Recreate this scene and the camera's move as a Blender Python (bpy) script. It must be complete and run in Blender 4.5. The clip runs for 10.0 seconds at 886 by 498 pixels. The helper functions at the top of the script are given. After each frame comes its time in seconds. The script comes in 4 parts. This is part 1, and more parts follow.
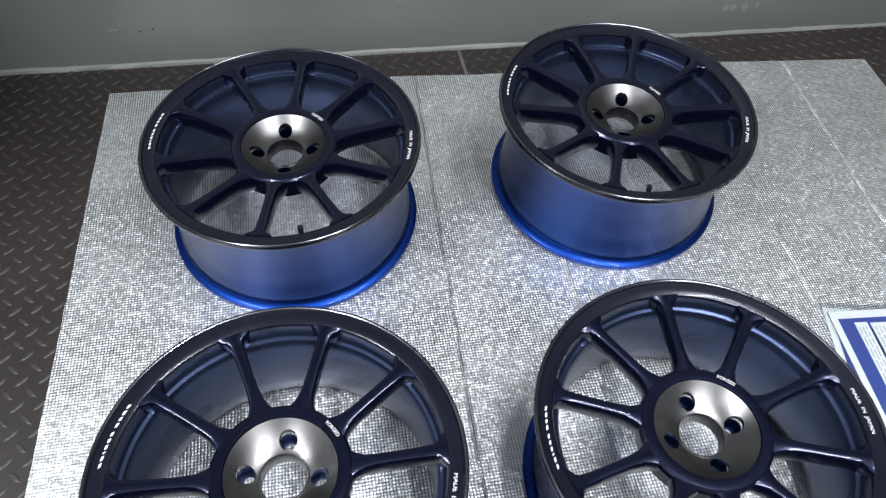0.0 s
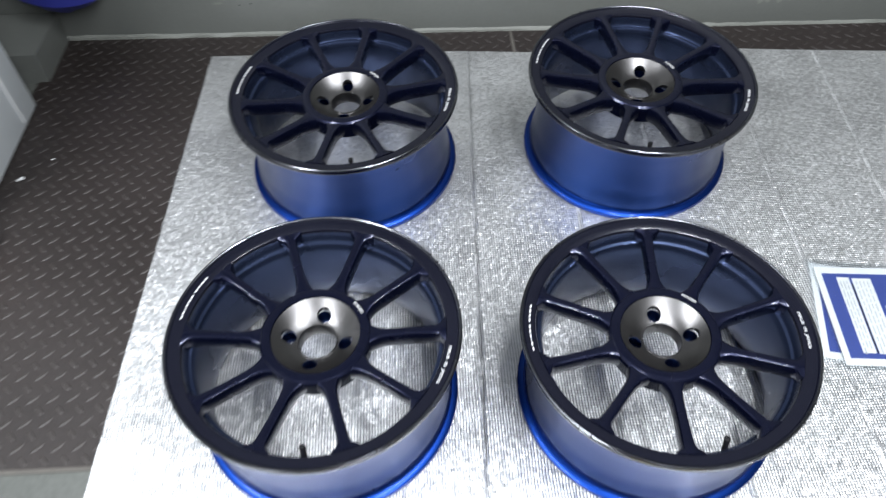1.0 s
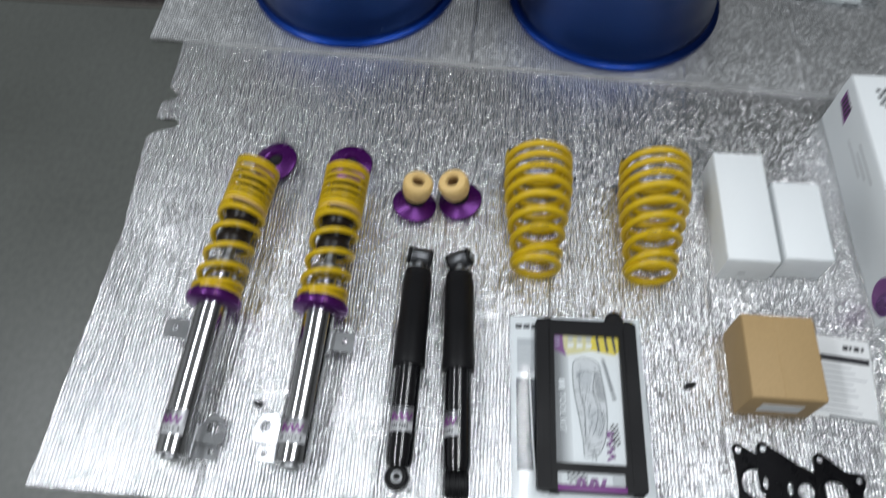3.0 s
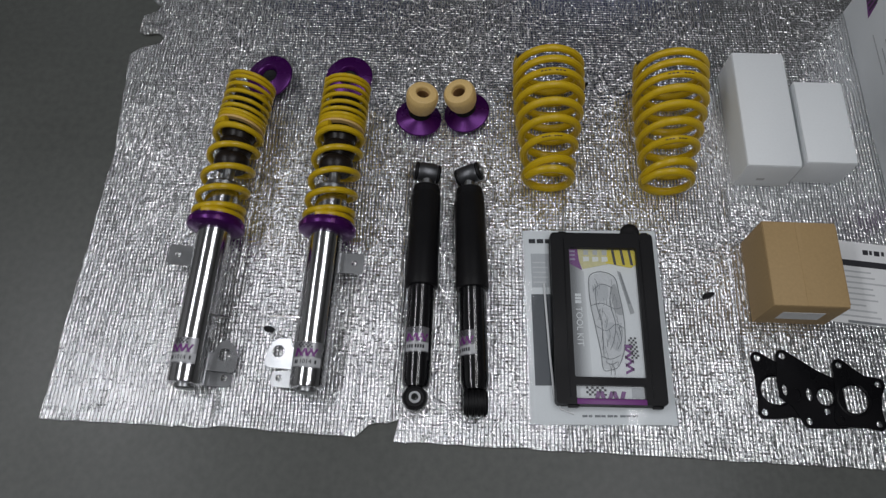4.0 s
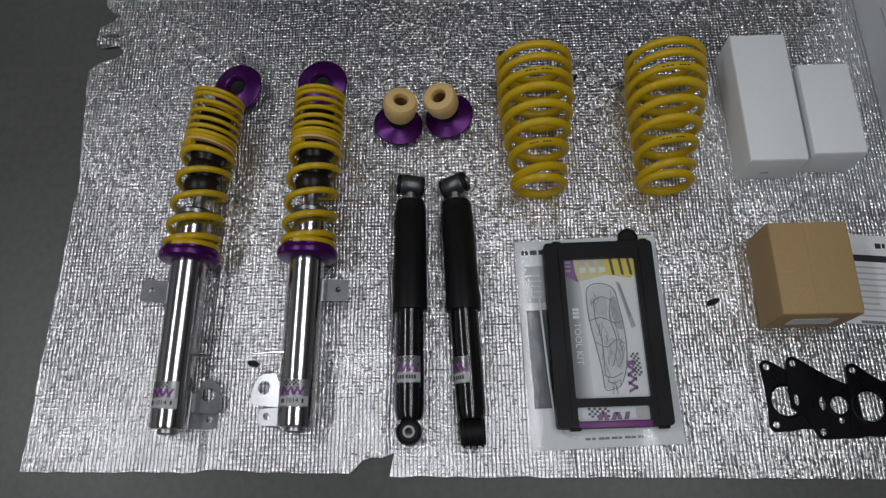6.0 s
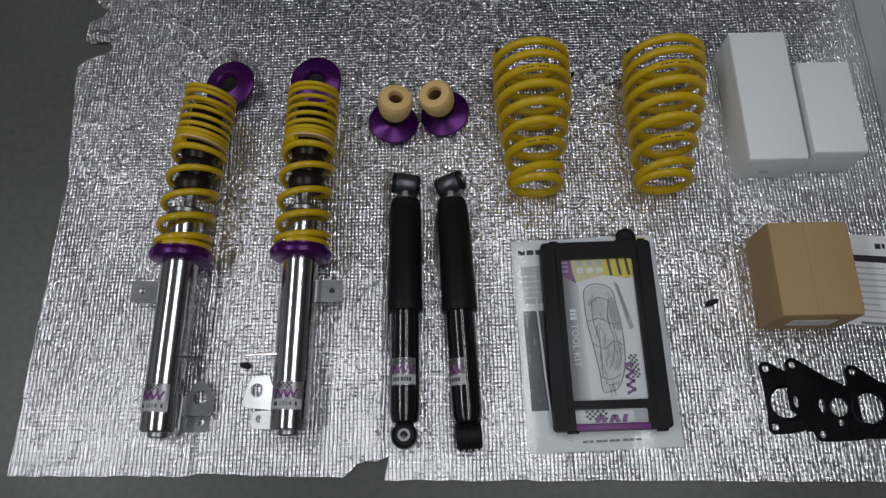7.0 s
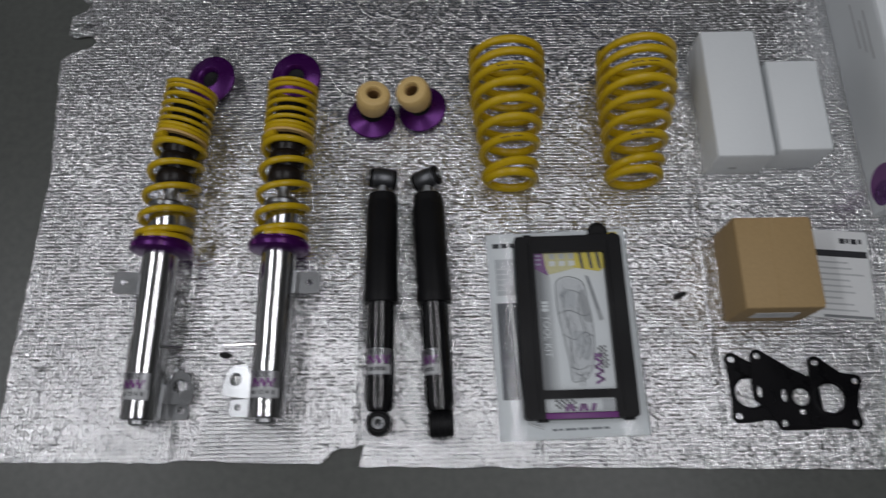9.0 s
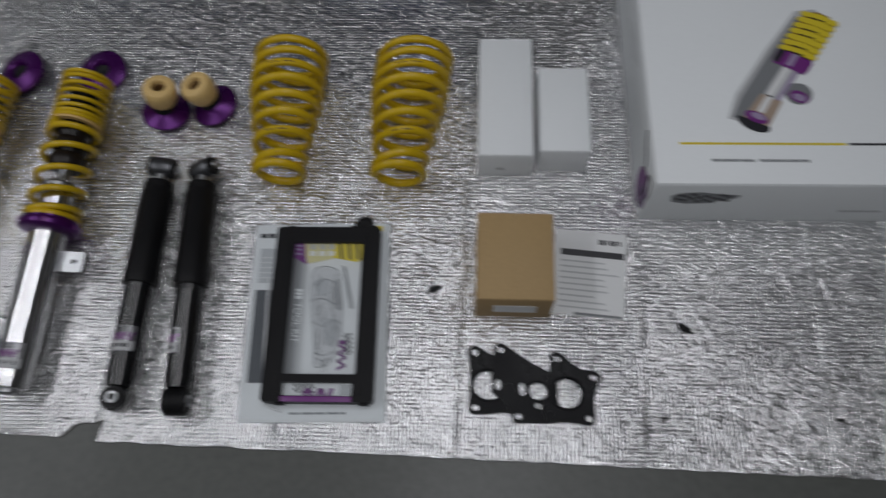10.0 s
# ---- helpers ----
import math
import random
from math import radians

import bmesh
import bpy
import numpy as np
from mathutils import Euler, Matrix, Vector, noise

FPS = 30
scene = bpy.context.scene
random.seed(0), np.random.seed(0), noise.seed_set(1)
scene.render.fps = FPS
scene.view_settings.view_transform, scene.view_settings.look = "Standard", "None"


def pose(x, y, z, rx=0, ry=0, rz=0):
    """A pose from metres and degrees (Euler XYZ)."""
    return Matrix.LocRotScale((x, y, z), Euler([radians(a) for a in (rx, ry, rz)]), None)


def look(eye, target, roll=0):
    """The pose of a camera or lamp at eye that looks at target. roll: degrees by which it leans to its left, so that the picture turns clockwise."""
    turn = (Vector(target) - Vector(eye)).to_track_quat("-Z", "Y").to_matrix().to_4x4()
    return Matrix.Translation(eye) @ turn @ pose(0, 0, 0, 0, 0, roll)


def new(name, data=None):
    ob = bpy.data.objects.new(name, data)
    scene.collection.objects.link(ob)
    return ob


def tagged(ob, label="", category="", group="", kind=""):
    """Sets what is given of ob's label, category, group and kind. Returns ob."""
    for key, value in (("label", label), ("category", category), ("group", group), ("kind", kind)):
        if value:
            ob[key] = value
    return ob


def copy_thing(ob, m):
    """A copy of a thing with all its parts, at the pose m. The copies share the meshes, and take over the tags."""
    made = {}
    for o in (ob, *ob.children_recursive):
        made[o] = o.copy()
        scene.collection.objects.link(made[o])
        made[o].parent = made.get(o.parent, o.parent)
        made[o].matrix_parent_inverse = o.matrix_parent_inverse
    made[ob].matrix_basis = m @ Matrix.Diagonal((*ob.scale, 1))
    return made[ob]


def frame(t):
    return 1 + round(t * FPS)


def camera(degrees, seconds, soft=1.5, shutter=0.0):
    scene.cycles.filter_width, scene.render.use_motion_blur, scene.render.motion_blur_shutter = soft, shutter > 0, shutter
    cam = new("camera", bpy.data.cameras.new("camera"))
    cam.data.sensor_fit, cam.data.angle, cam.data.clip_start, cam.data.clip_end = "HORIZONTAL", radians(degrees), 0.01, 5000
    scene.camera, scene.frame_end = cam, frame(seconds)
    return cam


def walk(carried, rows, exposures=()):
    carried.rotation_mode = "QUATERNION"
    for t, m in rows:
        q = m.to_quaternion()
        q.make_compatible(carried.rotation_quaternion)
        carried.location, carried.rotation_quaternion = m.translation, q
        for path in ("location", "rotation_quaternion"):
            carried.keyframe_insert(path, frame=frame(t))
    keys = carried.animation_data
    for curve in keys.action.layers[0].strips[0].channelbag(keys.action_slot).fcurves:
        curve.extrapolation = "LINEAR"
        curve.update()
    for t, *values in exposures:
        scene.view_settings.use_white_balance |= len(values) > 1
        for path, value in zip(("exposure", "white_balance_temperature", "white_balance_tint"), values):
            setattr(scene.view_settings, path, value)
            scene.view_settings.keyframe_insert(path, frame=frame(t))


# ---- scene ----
cam = camera(63.1, 10.0, soft=1.3, shutter=0.4)
PATH = [
    (0, (0.442, 0.738, 1.064), (0.701, 1.951, -0.505), 2.9),
    (0.5, (0.437, 0.682, 1.087), (0.699, 1.902, -0.476), 3.7),
    (0.8, (0.464, 0.583, 1.135), (0.66, 1.807, -0.434), 2.3),
    (1, (0.521, 0.483, 1.159), (0.548, 1.734, -0.402), -1.8),
    (1.2, (0.598, 0.407, 1.182), (0.528, 1.665, -0.371), -4.7),
    (1.5, (0.667, 0.361, 1.218), (0.613, 1.617, -0.338), -2.8),
    (2, (0.644, 0.218, 1.217), (0.66, 1.547, -0.277), 1.5),
    (2.1, (0.63, 0.16, 1.221), (0.653, 1.491, -0.271), 2.2),
    (2.3, (0.602, 0.032, 1.198), (0.634, 1.363, -0.294), 3.1),
    (2.4, (0.592, -0.018, 1.18), (0.627, 1.242, -0.372), 3.4),
    (2.5, (0.602, -0.057, 1.172), (0.619, 1.127, -0.44), 3.1),
    (2.6, (0.594, -0.099, 1.152), (0.616, 1.051, -0.484), 3.6),
    (2.8, (0.604, -0.135, 1.111), (0.584, 0.913, -0.592), 1.8),
    (3, (0.608, -0.18, 1.062), (0.537, 0.819, -0.669), 0.1),
    (3.2, (0.612, -0.197, 1.03), (0.51, 0.694, -0.758), -1.6),
    (4.3, (0.57, -0.124, 1.026), (0.551, 0.649, -0.818), -0.2),
    (4.5, (0.594, -0.094, 1.013), (0.558, 0.656, -0.84), -1.7),
    (5, (0.609, -0.059, 0.99), (0.557, 0.648, -0.88), -3.7),
    (5.5, (0.6, -0.055, 1.009), (0.553, 0.631, -0.869), -4.8),
    (7, (0.595, -0.042, 0.994), (0.57, 0.622, -0.893), -3.2),
    (7.5, (0.574, -0.037, 0.988), (0.546, 0.624, -0.899), -2.8),
    (8, (0.546, -0.032, 0.985), (0.525, 0.625, -0.903), -1.7),
    (8.5, (0.53, -0.034, 0.989), (0.544, 0.618, -0.902), 1.0),
    (9, (0.622, -0.049, 1.017), (0.613, 0.594, -0.877), -1.7),
    (9.2, (0.73, -0.072, 1.016), (0.603, 0.633, -0.851), -9.7),
    (9.5, (0.864, -0.08, 1.038), (0.643, 0.617, -0.824), -14.8),
    (9.6, (0.902, -0.1, 1.033), (0.672, 0.629, -0.815), -14.9),
    (9.8, (0.961, -0.117, 1.015), (0.755, 0.641, -0.825), -12.3),
    (10, (1.003, -0.127, 1.011), (0.939, 0.625, -0.841), -3.4),
]
EXPOSURES = [(0.0, 0.31, 6240, 11), (1.0, 0.43, 6240, 11), (1.6, 0.19, 6230, 11), (2.1, -0.07, 6230, 11), (2.5, -0.4, 6250, 9), (3.0, -1.32, 6250, 10), (3.8, -2.1, 6380, 13),
             (4.5, -2.31, 6400, 14), (5.4, -2.40, 6400, 14), (8.5, -2.42, 6400, 14), (10.0, -2.45, 6350, 14)]
walk(cam, [(t, look(e, g, r)) for t, e, g, r in PATH], EXPOSURES)

# ---- world and lamps ----
world = bpy.data.worlds.new("world")
scene.world = world
world.use_nodes = True
world.node_tree.nodes["Background"].inputs[0].default_value = (0.75, 0.8, 0.85, 1)
world.node_tree.nodes["Background"].inputs[1].default_value = 0.01


def tube_lamp(x, y, length, power):
    data = bpy.data.lights.new("ceiling_tube", "AREA")
    data.shape, data.size, data.size_y, data.energy = "RECTANGLE", 0.04, length, power
    data.color = (0.96, 0.98, 0.985)
    ob = new("ceiling_tube", data)
    ob.matrix_world = pose(x, y, 2.62)
    return ob


for x, power in ((-1.30, 74), (-1.12, 74), (0.95, 64), (1.50, 66)):
    tube_lamp(x, -0.12, 2.7, power)


# ---- materials ----
def material(name, colour, rough=0.5, metal=0.0, scale=40.0, vary=0.15, bump=0.0, coat=0.0, fine=300.0, rough_vary=0.1, bump_dist=0.001, spec=0.5):
    """A surface with colour and gloss that vary at two scales, and a fine relief."""
    m = bpy.data.materials.new(name)
    m.use_nodes = True
    n, l = m.node_tree.nodes, m.node_tree.links
    b = n["Principled BSDF"]
    b.inputs["Metallic"].default_value = metal
    b.inputs["Coat Weight"].default_value = coat
    b.inputs["Coat Roughness"].default_value = 0.12
    b.inputs["Specular IOR Level"].default_value = spec
    co = n.new("ShaderNodeTexCoord")
    big, small = n.new("ShaderNodeTexNoise"), n.new("ShaderNodeTexNoise")
    big.inputs["Scale"].default_value, big.inputs["Detail"].default_value = scale * 0.15, 5
    small.inputs["Scale"].default_value, small.inputs["Detail"].default_value = fine, 3
    l.new(co.outputs["Object"], big.inputs["Vector"])
    l.new(co.outputs["Object"], small.inputs["Vector"])
    add = n.new("ShaderNodeMath")
    add.operation = "ADD"
    l.new(big.outputs[0], add.inputs[0])
    l.new(small.outputs[0], add.inputs[1])
    ramp = n.new("ShaderNodeMapRange")
    ramp.inputs[1].default_value, ramp.inputs[2].default_value = 0.6, 1.4
    ramp.inputs[3].default_value, ramp.inputs[4].default_value = 1 - vary, 1 + vary
    l.new(add.outputs[0], ramp.inputs[0])
    mix = n.new("ShaderNodeVectorMath")
    mix.operation = "SCALE"
    mix.inputs[0].default_value = colour
    l.new(ramp.outputs[0], mix.inputs["Scale"])
    l.new(mix.outputs[0], b.inputs["Base Color"])
    rr = n.new("ShaderNodeMapRange")
    rr.inputs[1].default_value, rr.inputs[2].default_value = 0.3, 0.7
    rr.inputs[3].default_value, rr.inputs[4].default_value = max(0.02, rough - rough_vary), min(1, rough + rough_vary)
    l.new(big.outputs[0], rr.inputs[0])
    l.new(rr.outputs[0], b.inputs["Roughness"])
    if bump:
        bp = n.new("ShaderNodeBump")
        bp.inputs["Strength"].default_value, bp.inputs["Distance"].default_value = bump, bump_dist
        l.new(small.outputs[0], bp.inputs["Height"])
        l.new(bp.outputs[0], b.inputs["Normal"])
    return m


def foil(name, pitch, ribs, cross, pleats, wander, crinkle, folds, tilts, facet, crumple, rough, groove, wide, least, grain):
    """Silvered insulation foil pressed over a net of threads: ribs along x, cross threads along y, wider pleats along y, crumples and sharp folds."""
    m = bpy.data.materials.new(name)
    m.use_nodes = True
    n, l = m.node_tree.nodes, m.node_tree.links
    b = n["Principled BSDF"]
    b.inputs["Metallic"].default_value = 0.92
    co = n.new("ShaderNodeTexCoord")

    def math_node(kind, a, c):
        q = n.new("ShaderNodeMath")
        q.operation = kind
        for k, v in enumerate((a, c)):
            if isinstance(v, (int, float)):
                q.inputs[k].default_value = v
            else:
                l.new(v, q.inputs[k])
        return q.outputs[0]

    def noise(scale, detail):
        q = n.new("ShaderNodeTexNoise")
        q.inputs["Scale"].default_value, q.inputs["Detail"].default_value = scale, detail
        l.new(co.outputs["Object"], q.inputs["Vector"])
        return q

    def span(value, a0, a1, b0, b1):
        q = n.new("ShaderNodeMapRange")
        for k, v in enumerate((a0, a1, b0, b1)):
            q.inputs[k + 1].default_value = v
        l.new(value, q.inputs[0])
        return q.outputs[0]

    def warped(source, amount):
        q = n.new("ShaderNodeVectorMath")
        q.operation = "MULTIPLY_ADD"
        l.new(source.outputs["Color"], q.inputs[0])
        q.inputs[1].default_value = (amount, amount, 0)
        l.new(co.outputs["Object"], q.inputs[2])
        return q.outputs[0]

    def bands(axis, width, vector):
        w = n.new("ShaderNodeTexWave")
        w.wave_type, w.bands_direction, w.wave_profile = "BANDS", axis, "SIN"
        w.inputs["Scale"].default_value = 2 * math.pi / (20 * width)
        l.new(vector, w.inputs["Vector"])
        return w.outputs["Fac"]
    bent = warped(noise(9, 3), wander)
    wx, wy = bands("X", pitch, bent), bands("Y", pitch, bent)
    # how firmly the threads press through changes from place to place
    firm = span(noise(4.5, 3).outputs[0], 0.38, 0.62, least, 1.1)
    net = math_node("MULTIPLY", math_node("ADD", math_node("MULTIPLY", wx, cross), math_node("MULTIPLY", wy, ribs)), firm)
    pleat_firm = span(noise(3.1, 2).outputs[0], 0.40, 0.62, 0.0, pleats)
    height = math_node("ADD", net, math_node("MULTIPLY", bands("X", pitch * 2.1, bent), pleat_firm))
    edge = n.new("ShaderNodeTexVoronoi")
    edge.feature = "DISTANCE_TO_EDGE"
    edge.inputs["Scale"].default_value = 24
    l.new(warped(noise(30, 3), 0.03), edge.inputs["Vector"])
    fold = span(edge.outputs["Distance"], 0.0, 0.07, 1.0, 0.0)
    b0, b1, b2, b3 = (n.new("ShaderNodeBump") for _ in range(4))
    for node, strength, distance, source in ((b3, 0.4, 0.005, noise(20, 3).outputs[0]), (b0, folds, 0.0012, fold), (b2, crinkle, 0.0016, noise(grain, 4).outputs[0]), (b1, 1.0, 0.00085, height)):
        node.inputs["Strength"].default_value, node.inputs["Distance"].default_value = strength, distance
        l.new(source, node.inputs["Height"])
    l.new(b3.outputs[0], b0.inputs["Normal"])
    l.new(b0.outputs[0], b2.inputs["Normal"])
    l.new(b2.outputs[0], b1.inputs["Normal"])
    # every pad of foil between the threads, or every small facet of the crumpled sheet, lies at its own slight tilt
    cells = n.new("ShaderNodeTexVoronoi")
    cells.inputs["Scale"].default_value = 1 / facet
    l.new(warped(noise(140, 2), 0.006), cells.inputs["Vector"])
    snap, white = n.new("ShaderNodeVectorMath"), n.new("ShaderNodeTexWhiteNoise")
    snap.operation = "SNAP"
    snap.inputs[1].default_value = (pitch, pitch, 1.0)
    l.new(bent, snap.inputs[0])
    l.new(snap.outputs[0], white.inputs["Vector"])

    def vector_node(kind, a, c):
        q = n.new("ShaderNodeVectorMath")
        q.operation = kind
        for k, v in enumerate((a, c)):
            if isinstance(v, tuple):
                q.inputs[k].default_value = v
            elif v is not None:
                l.new(v, q.inputs[k])
        return q.outputs[0]
    lean = vector_node("ADD", vector_node("MULTIPLY", vector_node("SUBTRACT", white.outputs["Color"], (0.5, 0.5, 0.5)), (tilts, tilts, 0.0)),
                       vector_node("MULTIPLY", vector_node("SUBTRACT", cells.outputs["Color"], (0.5, 0.5, 0.5)), (crumple, crumple, 0.0)))
    l.new(vector_node("NORMALIZE", vector_node("ADD", lean, b1.outputs[0]), None), b.inputs["Normal"])
    # the threads lie in dull grooves of a darker colour between the pads
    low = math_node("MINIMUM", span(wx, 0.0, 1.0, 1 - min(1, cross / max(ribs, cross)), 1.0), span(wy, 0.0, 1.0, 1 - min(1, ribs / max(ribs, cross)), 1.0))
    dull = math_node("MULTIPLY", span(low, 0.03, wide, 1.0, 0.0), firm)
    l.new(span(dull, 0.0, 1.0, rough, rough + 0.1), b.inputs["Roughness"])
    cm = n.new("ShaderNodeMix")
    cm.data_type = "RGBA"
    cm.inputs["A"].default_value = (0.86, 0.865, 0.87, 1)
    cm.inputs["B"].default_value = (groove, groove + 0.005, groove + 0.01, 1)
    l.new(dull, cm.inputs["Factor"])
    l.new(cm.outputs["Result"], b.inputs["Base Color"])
    return m


def clear_film(name, gloss_rough=0.06, ior=1.45, waves=0.08):
    """Thin clear plastic: see-through, with a gloss that grows at a flat angle."""
    m = bpy.data.materials.new(name)
    m.use_nodes = True
    n, l = m.node_tree.nodes, m.node_tree.links
    out = n["Material Output"]
    tr, gl, mx, fr = n.new("ShaderNodeBsdfTransparent"), n.new("ShaderNodeBsdfGlossy"), n.new("ShaderNodeMixShader"), n.new("ShaderNodeFresnel")
    tr.inputs[0].default_value = (0.93, 0.95, 0.96, 1)
    gl.inputs["Roughness"].default_value = gloss_rough
    fr.inputs[0].default_value = ior
    no, bp = n.new("ShaderNodeTexNoise"), n.new("ShaderNodeBump")
    no.inputs["Scale"].default_value = 14
    bp.inputs["Strength"].default_value, bp.inputs["Distance"].default_value = waves, 0.002
    l.new(no.outputs[0], bp.inputs["Height"])
    l.new(bp.outputs[0], gl.inputs["Normal"])
    l.new(fr.outputs[0], mx.inputs[0])
    l.new(tr.outputs[0], mx.inputs[1])
    l.new(gl.outputs[0], mx.inputs[2])
    l.new(mx.outputs[0], out.inputs[0])
    return m


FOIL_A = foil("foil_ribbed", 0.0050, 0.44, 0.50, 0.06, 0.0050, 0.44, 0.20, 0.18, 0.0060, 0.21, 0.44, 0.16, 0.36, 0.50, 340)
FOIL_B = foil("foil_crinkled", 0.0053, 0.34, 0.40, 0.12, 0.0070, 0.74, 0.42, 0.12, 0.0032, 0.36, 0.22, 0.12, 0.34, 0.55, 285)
FOAM_EDGE = material("foam_edge", (0.45, 0.455, 0.46), 0.6)
CONCRETE = material("painted_concrete", (0.074, 0.078, 0.071), 0.42, scale=16, vary=0.24, bump=0.25, fine=90)
PLATE_STEEL = material("worn_tread_steel", (0.0225, 0.0175, 0.0162), 0.5, 0.25, scale=14, vary=0.35, bump=0.3, fine=180)
LUG_STEEL = material("worn_lug_steel", (0.0290, 0.0240, 0.0220), 0.52, 0.15, scale=20, vary=0.35, bump=0.2, fine=200)
WALL_PAINT = material("grey_green_wall_paint", (0.100, 0.105, 0.097), 0.42, scale=10, vary=0.08, bump=0.1, fine=120)
PALE_PAINT = material("pale_kerb_paint", (0.27, 0.275, 0.24), 0.5, scale=14, vary=0.12, bump=0.1)
SKIRT = material("pale_sealant", (0.135, 0.14, 0.125), 0.55, scale=60, vary=0.2, bump=0.4)
ROOM = material("workshop_wall", (0.36, 0.365, 0.36), 0.8, scale=6, vary=0.08)
DARK_WALL = material("dark_unseen_wall", (0.12, 0.122, 0.125), 0.8, scale=6, vary=0.1)
CEIL = material("workshop_ceiling", (0.60, 0.605, 0.61), 0.85, scale=6, vary=0.08)
CABINET = material("pale_grey_enamel", (0.56, 0.59, 0.60), 0.4, scale=10, vary=0.05)
FACE_BLUE_TONE = material("wheel_blue_dark_reflection", (0.0045, 0.0065, 0.024), 0.27, 0.75, scale=30, vary=0.15, coat=0.45, fine=900, bump=0.04, rough_vary=0.05, spec=0.5)
LIP_BLUE_TONE = material("wheel_blue_lip_reflection", (0.0060, 0.0068, 0.015), 0.24, 0.4, scale=30, vary=0.15, coat=0.2, fine=900, bump=0.03, rough_vary=0.04)
BARREL_BLUE_TONE = material("wheel_blue_barrel_reflection", (0.0095, 0.028, 0.115), 0.30, 1.0, scale=30, vary=0.12, coat=0.08, fine=900, bump=0.05, rough_vary=0.06)
BEAD_METAL = material("dark_polished_edge", (0.125, 0.13, 0.145), 0.24, 1.0, scale=40, vary=0.2, fine=300, rough_vary=0.08)
INNER_BLUE_TONE = material("wheel_blue_inner_reflection", (0.036, 0.050, 0.100), 0.28, 0.85, scale=30, vary=0.12, fine=900, bump=0.05, rough_vary=0.05)
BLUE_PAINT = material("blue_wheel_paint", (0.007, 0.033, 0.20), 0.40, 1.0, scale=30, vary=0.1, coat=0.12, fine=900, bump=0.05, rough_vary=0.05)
GUNMETAL = material("gunmetal_hub", (0.150, 0.146, 0.146), 0.34, 1.0, scale=60, vary=0.1, fine=500, bump=0.04, rough_vary=0.05)
WHITE_INK = material("white_ink", (0.60, 0.60, 0.60), 0.5, vary=0.05)
RUBBER = material("black_rubber", (0.008, 0.008, 0.009), 0.55, scale=60, vary=0.3, bump=0.2, spec=0.22)
BROWN_RUBBER = material("brown_black_rubber", (0.013, 0.0095, 0.008), 0.34, scale=60, vary=0.3, bump=0.2, spec=0.3)
BLACK_TUBE = material("gloss_black_tube", (0.006, 0.006, 0.007), 0.15, scale=60, vary=0.2, coat=0.5, rough_vary=0.04)
BLACK_CASE = material("black_plastic_case", (0.008, 0.008, 0.009), 0.46, scale=60, vary=0.2, bump=0.2, fine=600, spec=0.17)
CHROME = material("polished_steel_tube", (0.74, 0.74, 0.75), 0.15, 1.0, scale=40, vary=0.05, rough_vary=0.02, fine=60)
STEEL = material("zinc_steel_plate", (0.40, 0.41, 0.42), 0.36, 1.0, scale=40, vary=0.12, fine=200, bump=0.08)
BRACKET = material("grey_zinc_bracket", (0.40, 0.41, 0.42), 0.32, 1.0, scale=40, vary=0.12, fine=60, bump=0.1)
EYE_STEEL = material("grey_steel_eye", (0.11, 0.113, 0.12), 0.33, 0.8, scale=60, vary=0.15)
YELLOW = material("yellow_spring_paint", (0.585, 0.392, 0.007), 0.36, scale=50, vary=0.14, coat=0.1, fine=400, bump=0.05, spec=0.35)
PURPLE = material("purple_anodised", (0.080, 0.008, 0.125), 0.3, 0.55, scale=50, vary=0.15, fine=300, bump=0.05)
PURPLE_INK = material("purple_ink", (0.17, 0.03, 0.20), 0.4, vary=0.1)
CREAM = material("cream_foam_stop", (0.72, 0.50, 0.20), 0.55, scale=60, vary=0.12, bump=0.25, fine=500)
BORE_SHADE = material("bore_shade_brown", (0.20, 0.105, 0.035), 0.7, vary=0.15)
CARD_WHITE = material("white_carton", (0.82, 0.85, 0.86), 0.55, scale=14, vary=0.03, bump=0.05)
CARD_BROWN = material("brown_carton", (0.42, 0.285, 0.13), 0.7, scale=20, vary=0.08, bump=0.1, fine=250)
PAPER = material("white_paper", (0.74, 0.75, 0.75), 0.5, scale=20, vary=0.03)
GREY_INK = material("grey_ink", (0.20, 0.21, 0.22), 0.5, vary=0.05)
DARK_GREY_INK = material("dark_grey_ink", (0.10, 0.105, 0.115), 0.5, vary=0.06)
MID_INK = material("mid_grey_ink", (0.36, 0.365, 0.37), 0.5, vary=0.1)
PALE_INK = material("pale_grey_ink", (0.48, 0.49, 0.50), 0.5, vary=0.05)
BLACK_INK = material("black_ink", (0.02, 0.02, 0.025), 0.45, vary=0.05)
BLUE_INK = material("blue_ink", (0.055, 0.085, 0.30), 0.4, vary=0.06)
YELLOW_INK = material("yellow_ink", (0.70, 0.56, 0.03), 0.45, vary=0.06)
TAN_INK = material("tan_ink", (0.40, 0.31, 0.24), 0.45, vary=0.12)
LILAC_INK = material("lilac_ink", (0.34, 0.27, 0.42), 0.45, vary=0.1)
OCHRE_INK = material("ochre_ink", (0.30, 0.20, 0.02), 0.45, vary=0.1)
PALE_WASH = material("pale_pencil_wash", (0.58, 0.585, 0.59), 0.5, vary=0.12, scale=160)
PALE_YELLOW_INK = material("pale_yellow_ink", (0.62, 0.57, 0.30), 0.45, vary=0.15, scale=120)
SILVER_INK = material("silver_ink", (0.33, 0.33, 0.345), 0.32, 0.7, vary=0.15, scale=200)
GASKET = material("graphite_gasket", (0.004, 0.004, 0.005), 0.32, 0.0, scale=80, vary=0.3, bump=0.1, fine=700, spec=0.10)
